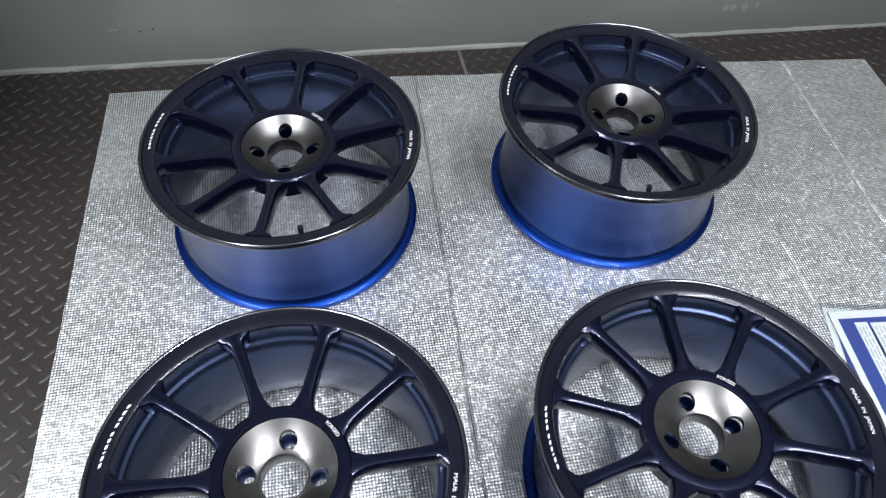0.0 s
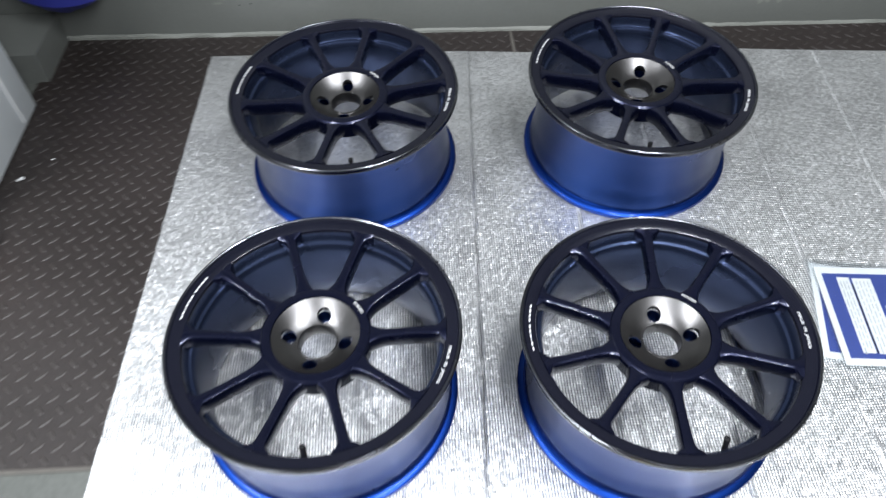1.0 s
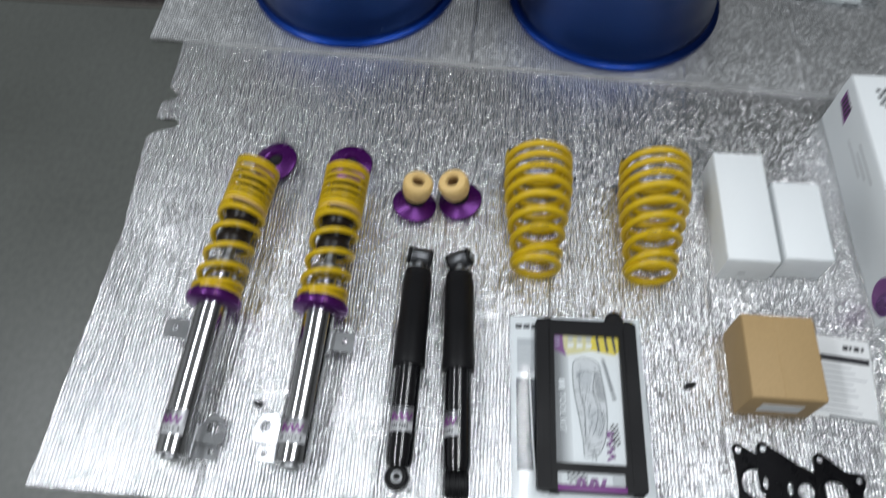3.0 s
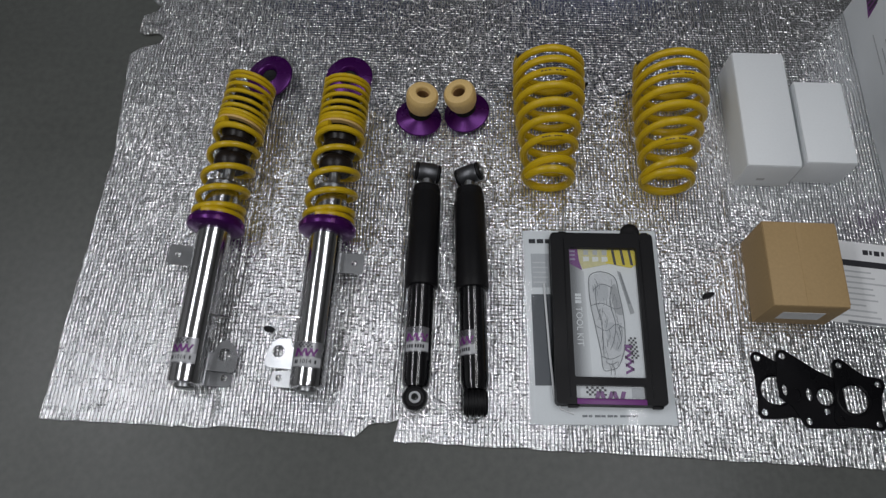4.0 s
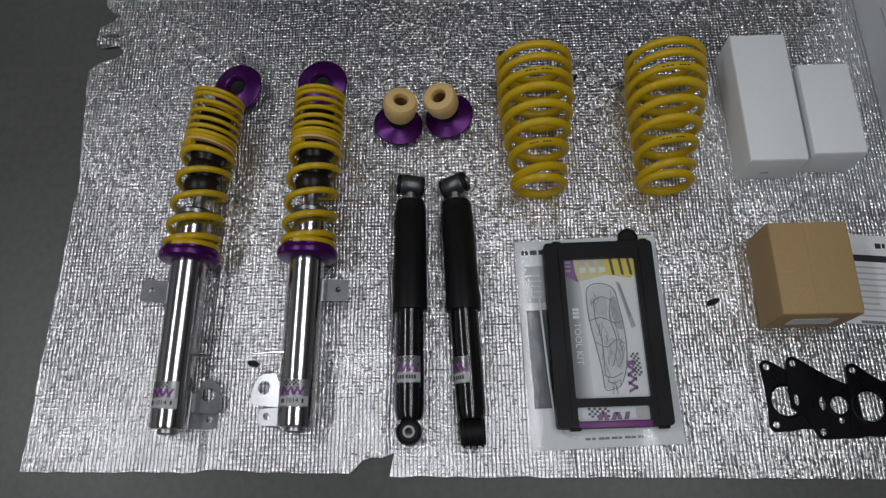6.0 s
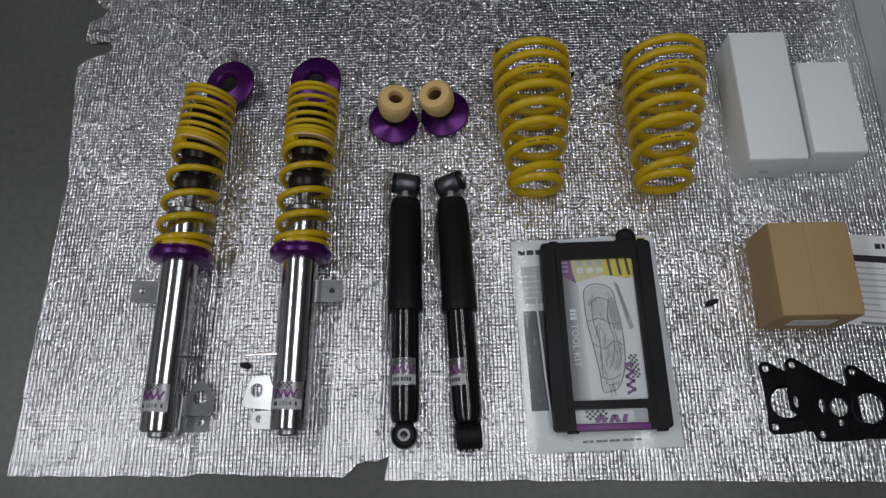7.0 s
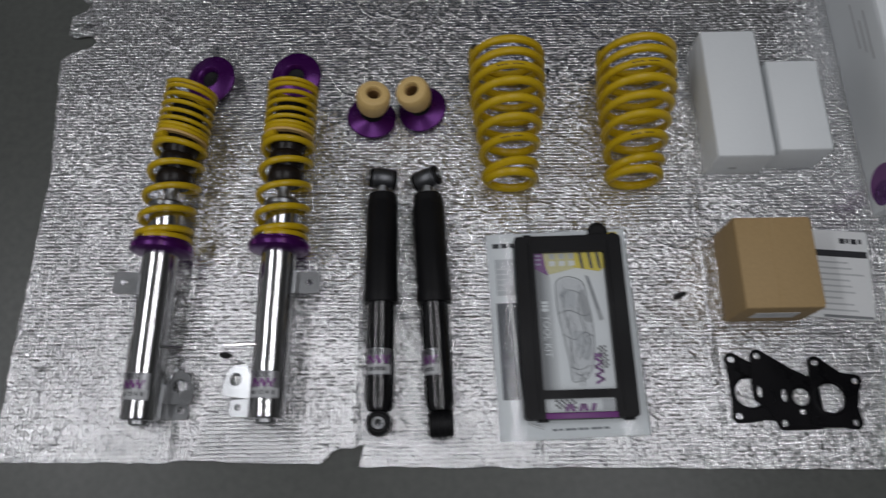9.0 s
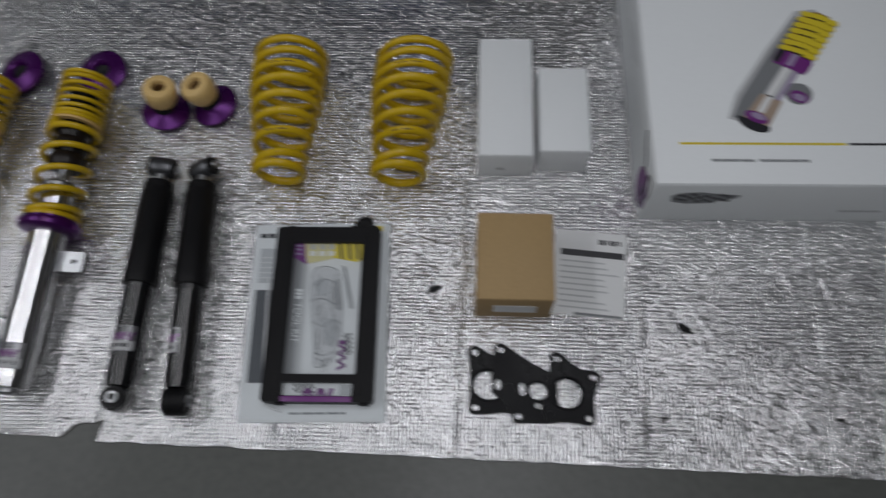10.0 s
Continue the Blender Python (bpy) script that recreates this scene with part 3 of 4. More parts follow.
            bm.faces.new([bm.verts.new((r * math.cos(b + (r - .218) * 4), r * math.sin(b + (r - .218) * 4), 0.1996 + (r - .218) * 0.2)) for r, b in quad])
    part("marking", bm, WHITE_INK, root, "slanted white maker's marking on the lip", smooth=False)
    return root


wheel = build_wheel()
SIZE = Matrix.Scale(0.985, 4)
wheel.matrix_world = pose(0.3294, 1.0977, TOP_A, 0, 0, -92) @ SIZE
copy_thing(wheel, pose(0.8767, 1.0699, TOP_A, 0, 0, -76) @ SIZE)
copy_thing(wheel, pose(0.3555, 1.6760, TOP_A + 0.0035, 1.5, -0.5, 0) @ pose(0, 0, 0, 0, 0, -84.5) @ Matrix.Diagonal((1.014, 1.014, 1.022, 1)))
copy_thing(wheel, pose(0.9620, 1.6775, TOP_A + 0.0045, 1.8, 1.1, 0) @ pose(0, 0, 0, 0, 0, -96) @ Matrix.Diagonal((1.001, 1.001, 1.035, 1)))


# ---- coilover struts ----
def helix(turns, radius, wire, per=26, segs=10, start=0.0):
    """A coil round +y. turns: places along y, one a full turn; radius: a number, or a function of 0..1 along it."""
    pts, n = [], (len(turns) - 1) * per
    for i in range(n + 1):
        u = i / per
        k = min(int(u), len(turns) - 2)
        y = turns[k] + (turns[k + 1] - turns[k]) * (u - k)
        a = 2 * math.pi * u + start
        r = radius(i / n) if callable(radius) else radius
        pts.append((-r * math.cos(a), y, r * math.sin(a)))
    return sweep(pts, wire, segs)


def tube_y(profile, segs=40):
    """Turned along +y, with capped ends: (radius, y) pairs."""
    return revolve(profile, segs, closed=False, m=ALONG_Y)


def wrap_label(root, r, y0, y1, a0, a1, mat, name="label", lift=0.0005, label=""):
    bm = bmesh.new()
    rows = []
    n = 12
    for k in range(n + 1):
        a = radians(a0 + (a1 - a0) * k / n)
        rows.append([bm.verts.new(((r + lift) * math.sin(a), y, (r + lift) * math.cos(a))) for y in (y0, y1)])
    for p, q in zip(rows, rows[1:]):
        bm.faces.new((p[0], p[1], q[1], q[0]))
    return part(name, bm, mat, root, label)


def wrapped(parent, r, pts, mat, name, lift=0.0009):
    """A flat outline laid round a tube: x along the girth, y along the tube."""
    bm = bmesh.new()
    bm.faces.new([bm.verts.new(((r + lift) * math.sin(x / r), y, (r + lift) * math.cos(x / r))) for x, y in pts])
    return part(name, bm, mat, parent, smooth=False)


def maker_label(root, r, y0, turn, number=""):
    """A small silver sticker: chequers and a purple mark over a strip of print."""
    base = wrap_label(root, r, y0, y0 + 0.036, turn - 50, turn + 50, SILVER_INK, "sticker", label="small silver sticker with a purple mark")
    wrap_label(base, r, y0 + 0.0015, y0 + 0.0140, turn - 50, turn + 50, PALE_INK, "strip", 0.0007)
    mid = r * radians(turn)
    for x0, x1, lean in ((-.0160, -.0122, .001), (-.0112, -.0074, -.004), (-.0062, -.0032, .003), (-.0020, .0018, -.002), (.0030, .0062, .003), (.0068, .0098, -.003), (.0104, .0134, .003)):
        wrapped(base, r, [(mid + x0 - lean, y0 + .0155), (mid + x1 - lean, y0 + .0155), (mid + x1 + lean, y0 + .0265), (mid + x0 + lean, y0 + .0265)], PURPLE_INK, "mark")
    for k in range(8):
        for j in range(3):
            if (k + j) % 2:
                x, y = mid - .0130 + .0026 * k, y0 + .0275 + .0026 * j
                wrapped(base, r, [(x, y), (x + .0025, y), (x + .0027, y + .0025), (x + .0002, y + .0025)], BLACK_INK, "chequer")
    if number:
        words = lettering(number, 0.0085, 0.0001)
        for v in words.verts:
            a = (v.co.x + mid) / r
            v.co = ((r + 0.0010) * math.sin(a), y0 + 0.0078 + v.co.y, (r + 0.0010) * math.cos(a))
        part("lettering", words, BLACK_INK, base, "black printed number")
        spots = (-.0165, -.0135, .0125)
    else:
        spots = (-.0150, -.0115, -.0080, -.0030, .0005, .0040, .0075)
    for x in spots:
        wrapped(base, r, [(mid + x, y0 + .0052), (mid + x + .0024, y0 + .0052), (mid + x + .0024, y0 + .0105), (mid + x, y0 + .0105)], BLACK_INK, "bar")


def build_strut(m, side, lean, tab_w):
    """A coilover lying on its side, foot at the origin, along +y. side: +1 where the hub bracket points to +x."""
    root = empty("coilover_strut", m, "polished steel coilover strut with yellow spring and purple collar", "strut", "pair of front struts")
    R = 0.0248
    part("tube", tube_y([(.019, 0), (.0235, .0012), (R, .004), (R, .18), (R, .232), (R, .236), (.0235, .238)], 56), CHROME, root)
    part("foot_plug", tube_y([(.011, -.006), (.014, -.004), (.014, .002)], 32), STEEL, root)
    upper = part("threaded_tube", tube_y([(.0240, .236), (.0240, .262), (.0240, .298), (.0225, .300)], 48), CHROME, root)
    part("end_ring", tube_y([(.0235, .299), (.0268, .3005), (.0268, .306), (.0245, .309), (.012, .310)], 40), BRACKET, upper, "grey ring at the tube's mouth")
    part("piston_rod", tube_y([(.009, .308), (.009, .345)], 24), STEEL, root)
    boot = []
    y = .335
    for k in range(3):
        boot += [(.0225, y), (.0255, y + .004), (.0265, y + .012), (.0255, y + .020), (.0220, y + .024)]
        y += .0262
    part("bump_stop", tube_y(boot, 40), BROWN_RUBBER, root, "ribbed brown-black rubber bump stop")
    part("inner_tube", tube_y([(.021, .413), (.0225, .415), (.0225, .468), (.02, .47)], 36), RUBBER, root)
    collar = part("spring_collar", tube_y([(.026, .231), (.0385, .2325), (.0425, .2355), (.0432, .2395), (.0432, .2430), (.0415, .2462), (.0385, .2470), (.0385, .2500), (.026, .251)], 56), PURPLE, root, "purple anodised spring collar")
    for k in range(6):
        part("notch", box(-.003, .003, .2355, .2425, .0425, .0440, .0005), PURPLE_INK, collar).matrix_basis = Matrix.Rotation(radians(60 * k + 20), 4, "Y")
    part("main_spring", helix([.252, .2590, .288, .322, .360, .395, .4045], .0352, .0049, start=1.2), YELLOW, root)
    part("spring_joint", revolve([(.0265, .4090), (.0358, .4090), (.0368, .4105), (.0358, .4125), (.0265, .4125)], 48, m=ALONG_Y), CREAM, root, "flat yellowed ring between two springs")
    part("helper_spring", helix([.4145, .4200, .4290, .4410, .4545, .4680, .4815, .4900, .4950], .0350, .0034, start=0.4), YELLOW, root)
    for ob in root.children_recursive:
        if ob.name.split(".")[0] in ("main_spring", "helper_spring", "spring_joint", "bump_stop", "inner_tube", "piston_rod"):
            for v in ob.data.vertices:
                along, across = v.co.y, v.co.x
                v.co.x += lean * max(0, (along - .26) / .23) ** 1.2
                v.co.y -= across * lean * 16 * min(1, max(0, (along - .34) / .08))
    # tab, ring bracket and foot bracket
    s = side
    hole = [circle(-s * (tab_w - .014), .1900, .0042, 16)]
    part("hose_tab", plate(rounded(min(-s * .016, -s * tab_w), max(-s * .016, -s * tab_w), .174, .205, .004), hole, -.006, -.003), BRACKET, root).matrix_basis = Matrix.Rotation(radians(7 if s > 0 else 0), 4, "Y")
    cx, cy = (.045, .049) if s > 0 else (.052, .054)
    ring = [(.018, .024), (.058, .024), (.064, .030), (.064, .050), (.056, .064), (.045, .071), (.036, .066), (.030, .052), (.018, .046)] if s > 0 else [(.018, .033), (.030, .028), (.066, .031), (.071, .036), (.069, .052), (.062, .068), (.054, .073), (.036, .073), (.029, .058), (.018, .052)]
    ring = [(s * x, y) for x, y in ring]
    if s < 0:
        ring = ring[::-1]
    part("hub_bracket", plate(ring, [circle(s * cx, cy, .0092, 22)], -.012, -.008), BRACKET, root).matrix_basis = Matrix.Rotation(radians(8 * s), 4, "Y")
    foot = [(s * x, y) for x, y in ((.018, .003), (.056, .004), (.060, .010), (.058, .026), (.036, .028), (.018, .025))]
    if s < 0:
        foot = foot[::-1]
    part("foot_bracket", plate(foot, [circle(s * .048, .0165, .0050, 16)], -.0185, -.0155), BRACKET, root).matrix_basis = Matrix.Rotation(radians(6 * s), 4, "Y")
    part("bracket_pin", sweep([(s * .012, .099, .014), (s * .030, .099, .011), (s * (.050 if s > 0 else .064), .0975, .008)], .0018, 8), CHROME, root)
    maker_label(root, R, 0.026, -12 if s > 0 else -4, "1014")
    return root


build_strut(pose(0.2065, 0.049, TOP_B + 0.0265, 2.6, 0, -2.0), 1, 0.014, .061)
build_strut(pose(0.3770, 0.049, TOP_B + 0.0265, 2.6, 0, -1.5), -1, 0.003, .060)


def perch_mesh():
    return revolve([(.0395, .000), (.0406, .0025), (.0400, .0050), (.0368, .0068), (.0262, .0120), (.0190, .0180), (.0172, .0205), (.0150, .0214), (.0128, .0208), (.0112, .0190), (.0105, .0150), (.0135, .0110), (.0220, .0050), (.0340, .0008)], 64)


def build_perch(m):
    root = empty("spring_perch", m, "purple anodised spring perch with a dark centre, leaning on the foil", "spring perch", "pair of loose spring perches")
    part("dish", revolve([(.0395, .0000), (.0406, .0025), (.0400, .0050), (.0368, .0068), (.0290, .0090), (.0215, .0118), (.0180, .0122), (.0160, .0110), (.0130, .0060), (.0120, .0022), (.0340, .0008)], 64), PURPLE, root)
    part("centre", revolve([(.0136, .0062), (.0122, .0040), (.0060, .0030), (.0010, .0028), (.0010, .0016), (.0118, .0016)], 32), RUBBER, root, "black disc in place of the hole's shade")
    return root


build_perch(pose(0.252, 0.583, TOP_B + 0.009, 4, -11, 0))
build_perch(pose(0.386, 0.589, TOP_B + 0.004, 6, -4, 0))


def build_bump(m):
    root = empty("bump_stop", m, "cream foam bump stop standing on a purple perch", "bump stop", "pair of rear bump stops")
    part("perch", perch_mesh(), PURPLE, root, "purple anodised metal perch")
    part("foam", revolve([(.0130, .0195), (.0136, .0270), (.0160, .0310), (.0225, .0335), (.0252, .0400), (.0268, .0500), (.0275, .0580), (.0268, .0640), (.0240, .0685), (.0200, .0700), (.0128, .0702), (.0114, .0685), (.0106, .0590), (.0100, .0195)], 48), CREAM, root, "cream microcellular foam block")
    part("neck", revolve([(.0205, .0130), (.0190, .0200), (.0175, .0300), (.0165, .0325), (.0125, .0325), (.0125, .0130)], 32), RUBBER, root, "black rubber neck under the foam")
    part("bore_liner", revolve([(.0105, .0620), (.0097, .0615), (.0094, .0240), (.0104, .0240)], 24), BORE_SHADE, root, "added brown sleeve for the shade inside the bore")
    part("bore", revolve([(.0093, .0300), (.0099, .0240), (.0010, .0235), (.0010, .0215), (.0108, .0215), (.0108, .0300)], 24), RUBBER, root, "black disc for the shade deep in the bore")
    return root


SMALL = Matrix.Scale(0.94, 4)
build_bump(pose(0.5085, 0.511, TOP_B + 0.006, -7, 8, 0) @ SMALL)
build_bump(pose(0.5890, 0.523, TOP_B + 0.008, 0, -14, 0) @ SMALL)


# ---- rear shock absorbers ----
def eye_mesh(r, r_in, half):
    return revolve([(r_in, -half), (r * .93, -half), (r, -half * .8), (r, half * .8), (r * .93, half), (r_in, half)], 36)


def build_shock(m, upright_eye, roll, yaw):
    root = empty("shock_absorber", m, "black rear shock absorber with steel eyes, lying on foil", "shock absorber", "pair of rear shock absorbers")
    part("body", tube_y([(.010, .014), (.0165, .0155), (.0186, .021), (.0198, .030), (.0198, .172)], 48), BLACK_TUBE, root, "glossy black lower tube")
    part("dust_cover", tube_y([(.0215, .164), (.0240, .1645), (.0246, .167), (.0246, .180), (.0238, .187), (.0232, .312), (.0220, .314), (.0220, .320), (.0205, .3295), (.012, .331)], 48), BLACK_CASE, root, "satin black dust cover")
    part("rod_collar", tube_y([(.0085, .330), (.0118, .331), (.0118, .3355), (.0085, .3365), (.0085, .345)], 24), STEEL, root)
    eye = pose(0, .357, 0, 0, roll, yaw)
    top = part("top_eye", move(eye_mesh(.0158, .0108, .0145), eye @ ALONG_X), EYE_STEEL, root, "grey steel top eye")
    part("bush", move(revolve([(.0110, -.0205), (.0140, -.0195), (.0152, -.0170), (.0146, -.0147), (.0108, -.0145), (.0108, .0145), (.0146, .0147), (.0152, .0170), (.0140, .0195), (.0110, .0205)], 30, closed=False), eye @ ALONG_X), RUBBER, top)
    part("sleeve", move(revolve([(.0058, -.0235), (.0066, -.0225), (.0066, .0225), (.0058, .0235)], 24, closed=False), eye @ ALONG_X), STEEL, top)
    turn = Matrix() if upright_eye else ALONG_X
    low = part("bottom_eye", move(eye_mesh(.0175, .0125, .0135 if upright_eye else .0165), pose(0, -.001, 0) @ turn), BLACK_TUBE if upright_eye else RUBBER, root, "black bottom eye")
    part("bush", move(revolve([(.0078, -.0150), (.0124, -.0145), (.0124, .0145), (.0078, .0150)], 32), pose(0, -.001, 0) @ turn), RUBBER, low)
    part("sleeve", move(revolve([(.0050, -.0170), (.0080, -.0170), (.0080, .0170), (.0050, .0170)], 32), pose(0, -.001, 0) @ turn), STEEL, low)
    if not upright_eye:
        for x in (-.012, -.004, .004, .012):
            part("rib", move(revolve([(.0172, -.0016), (.0198, -.0012), (.0198, .0012), (.0172, .0016)], 32), pose(x, -.001, 0) @ turn), RUBBER, low)
    maker_label(root, .0198, 0.062, -2 if upright_eye else -48)
    return root


build_shock(pose(0.5285, 0.0420, TOP_B + 0.0246, 0, 0, -0.1), True, 10, -4)
build_shock(pose(0.6120, 0.0410, TOP_B + 0.0246, 0, 0, 2.8), False, -24, 10)


# ---- rear springs ----
def build_spring(x0, y0, x1, y1, r0, r1, start):
    """A tapered coil lying on its side from the narrow near end to the wide far end."""
    wire = 0.0060
    n = 8
    L = math.dist((x0, y0), (x1, y1))
    turns = [0.0, 0.010]
    for k in range(1, n):
        turns.append(0.010 + (L - 0.020) * (k / (n - 1)) ** 0.85)
    turns.append(L)

    def rad(u):
        f = min(1, max(0, (u - 0.02) * 1.55))
        f = f * f * (3 - 2 * f)
        return r0 + (r1 - r0) * f
    z0, z1 = r0 + wire, r1 + wire
    root = empty("coil_spring", pose(x0, y0, TOP_B + z0 - 0.001), "tapered yellow painted coil spring lying on its side", "coil spring", "pair of rear springs")
    bm = helix(turns, rad, wire, per=30, start=start)
    for v in bm.verts:
        f = v.co.y / L
        v.co.z += (z1 - z0) * min(1, f * 1.5)
        v.co.x += (x1 - x0) * f
    part("coil", bm, YELLOW, root)

    def wire_at(u, out):
        """A point on the wire's outer side, u turns along the coil."""
        k = min(int(u), len(turns) - 2)
        y = turns[k] + (turns[k + 1] - turns[k]) * (u - k)
        a, r, f = 2 * math.pi * u + start, rad(u / (len(turns) - 1)) + out, y / L
        return Vector((-r * math.cos(a) + (x1 - x0) * f, y - out * 0.35, r * math.sin(a) + (z1 - z0) * min(1, f * 1.5)))
    for turn in (2, 6):
        u0 = turn + ((math.pi / 2 - start) / (2 * math.pi)) % 1
        for k in range(7):
            if k != 3:
                u = u0 + 0.016 * (k - 3)
                part("print_bar", sweep([wire_at(u - 0.005, wire * 0.9), wire_at(u, wire * 0.92), wire_at(u + 0.005, wire * 0.9)], 0.0009, 5), BLACK_INK, root)
    for u in (0.0, 1.0):
        a = 2 * math.pi * (len(turns) - 1) * u + start
        r = rad(u)
        p = Vector((-r * math.cos(a) + (x1 - x0) * u, L * u, r * math.sin(a) + (z1 - z0) * min(1, u * 1.5)))
        d = Vector((math.sin(a), 0, math.cos(a))) * (1 if u else -1)
        part("cut_end", sweep([p - d * 0.0004, p + d * 0.0006], wire * 0.97, 12), EYE_STEEL, root, "bare cut end of the wire")
    return root


build_spring(0.7170, 0.382, 0.7190, 0.590, 0.0355, 0.0522, 0.35)
build_spring(0.8985, 0.382, 0.9175, 0.586, 0.0368, 0.0545, 0.2)


# ---- boxes ----
def carton(m, w, d, h, mat, label, group=""):
    """A folded carton: four walls, a lid with a tucked edge, a floor."""
    root = empty("carton", m, label, "box", group)
    part("body", box(0, w, 0, d, 0, h - 0.0022, 0.0008), mat, root)
    part("lid", box(0.0006, w - 0.0012, 0.0006, d - 0.0006, h - 0.0020, h, 0.0007), mat, root)
    part("tuck_flap", box(w - 0.0010, w, 0.004, d - 0.004, h * 0.35, h - 0.0004, 0.0004), mat, root)
    return root


w1 = carton(pose(1.018, 0.408, TOP_B), 0.083, 0.212, 0.064, CARD_WHITE, "long plain white carton lying on foil", group="white cartons side by side")
w2 = carton(pose(1.1105, 0.417, TOP_B), 0.0765, 0.149, 0.063, CARD_WHITE, "short plain white carton lying on foil", group="white cartons side by side")
part("stamp", move(box(-.006, .006, -.0002, .0004, -.003, .003), pose(0.035, 0, 0.022)), PALE_INK, w1)
brown = carton(pose(1.0185, 0.178, TOP_B), 0.1060, 0.129, 0.079, CARD_BROWN, "small brown cardboard box with a white sticker")
part("sticker", box(0.024, 0.084, -0.0006, 0.0004, 0.024, 0.052), PAPER, brown, "plain white sticker", smooth=False)
part("tape", box(0.047, 0.0535, 0.001, 0.127, 0.0789, 0.0794), CARD_BROWN, brown)


def flat(name, outline, z, mat, parent, label="", m=None, holes=(), thick=0.0006):
    bm = plate(outline, holes, z - thick, z)
    if m is not None:
        move(bm, m)
    return part(name, bm, mat, parent, label, smooth=False)


def rect(x0, x1, y0, y1):
    return [(x0, y0), (x1, y0), (x1, y1), (x0, y1)]


def big_carton():
    H, W, D = 0.118, 0.60, 0.432
    root = empty("parts_carton", pose(1.262, 0.336, TOP_B, 0, 0, 0.6), "large white parts carton printed with coilovers and purple marks", "box")
    part("body", box(0, W, 0, D, 0, H - 0.003, 0.0015), CARD_WHITE, root)
    lid = part("lid", box(0.001, W - 0.001, 0.001, D - 0.001, H - 0.0028, H, 0.001), CARD_WHITE, root)
    z = H + 0.0006
    # coilover pictures on the lid
    for ox, oy in ((0.142, 0.096), (0.395, 0.096)):
        def on(*pairs):
            """Points by their place along and across the printed strut."""
            return [(ox + 1.1 * (.46 * a + 1.25 * b), oy + 1.1 * (.888 * a - .65 * b)) for a, b in pairs]

        def disc(a, b, ra, rb):
            return on(*[(a + ra * math.cos(2 * math.pi * k / 20), b - rb * math.sin(2 * math.pi * k / 20)) for k in range(20)])
        pic = flat("picture", on((-.006, -.022), (.030, -.029), (.110, -.029), (.185, -.026), (.200, -.010), (.190, .010), (.080, .012), (.000, .008)), z, PALE_INK, lid, "printed picture of a coilover strut")
        flat("shade", on((-.002, -.019), (.030, -.023), (.110, -.024), (.176, -.022), (.188, -.010), (.170, .010), (.080, .010), (.004, .006)), z + .0003, GREY_INK, pic)
        flat("foot", disc(.002, .001, .010, .0165), z + .0006, BLACK_INK, pic)
        flat("foot", on((.004, -.0145), (.046, -.0125), (.050, -.010), (.050, .010), (.046, .013), (.006, .0150)), z + .0009, TAN_INK, pic)
        flat("foot_edge", on((.004, -.0145), (.048, -.0125), (.048, -.0085), (.004, -.0105)), z + .0012, GREY_INK, pic)
        flat("foot_glint", on((.020, -.003), (.048, -.003), (.048, .003), (.020, .004)), z + .0012, PAPER, pic)
        flat("foot_hole", disc(.011, 0, .0075, .0120), z + .0015, PURPLE_INK, pic)
        flat("foot_hole", disc(.013, .001, .0042, .0075), z + .0018, LILAC_INK, pic)
        flat("tank", disc(.068, .022, .016, .013), z + .0006, GREY_INK, pic)
        flat("tank", disc(.064, .024, .0085, .0100), z + .0009, PURPLE_INK, pic)
        flat("tank", disc(.063, .0245, .0050, .0065), z + .0012, LILAC_INK, pic)
        flat("tube", on((.046, -.0105), (.104, -.0105), (.104, .0105), (.046, .0105)), z + .0012, PALE_INK, pic)
        flat("tube_edge", on((.046, -.0105), (.104, -.0105), (.104, -.006), (.046, -.006)), z + .0015, GREY_INK, pic)
        flat("tube_glint", on((.048, -.004), (.102, -.004), (.102, .002), (.048, .002)), z + .0015, PAPER, pic)
        flat("tube_edge", on((.046, .0065), (.104, .0065), (.104, .0105), (.046, .0105)), z + .0015, LILAC_INK, pic)
        flat("collar", on((.096, -.016), (.103, -.0185), (.116, -.0185), (.122, -.016), (.122, .0155), (.116, .018), (.103, .018), (.096, .0155)), z + .0018, PURPLE_INK, pic)
        flat("collar_edge", on((.098, -.016), (.103, -.0180), (.116, -.0180), (.120, -.016), (.120, -.011), (.098, -.011)), z + .0021, BLACK_INK, pic)
        flat("collar_glint", on((.100, -.004), (.120, -.004), (.120, .002), (.100, .002)), z + .0021, LILAC_INK, pic)
        flat("spring", on((.120, -.0165), (.184, -.0165), (.196, -.007), (.196, .007), (.184, .0165), (.120, .0165)), z + .0018, OCHRE_INK, pic)
        for k in range(7):
            a = .119 + .0104 * k
            flat("coil", on((a, -.0185), (a + .003, -.0200), (a + .0075, -.0185), (a + .0118, .000), (a + .0112, .0170), (a + .0070, .0190), (a + .0028, .0170), (a + .0024, .000)), z + .0021 + .0001 * k, YELLOW_INK, pic)
            if k % 3 != 2:
                flat("coil_line", on((a + .0006, -.010), (a + .0020, -.010), (a + .0044, .006), (a + .0030, .006)), z + .0030, BLACK_INK, pic)
    for pic in lid.children:
        for ob in (pic, *pic.children):
            for v in ob.data.vertices:
                v.co.x += (v.co.y - 0.092) * 0.17
    flat("line", rect(.038, .268, .0625, .0660), z, YELLOW_INK, lid)
    flat("line", rect(.272, .540, .0625, .0660), z, BLACK_INK, lid)
    x = .080
    for wdt in (.009, .006, .008, .007, .005, .008, .006):
        flat("text_bar", rect(x, x + wdt, .0355, .0395), z, GREY_INK, lid)
        x += wdt + .0015
    x += .006
    for wdt in (.008, .006, .009, .007, .006, .008, .007, .006):
        flat("text_bar", rect(x, x + wdt, .0355, .0395), z, GREY_INK, lid)
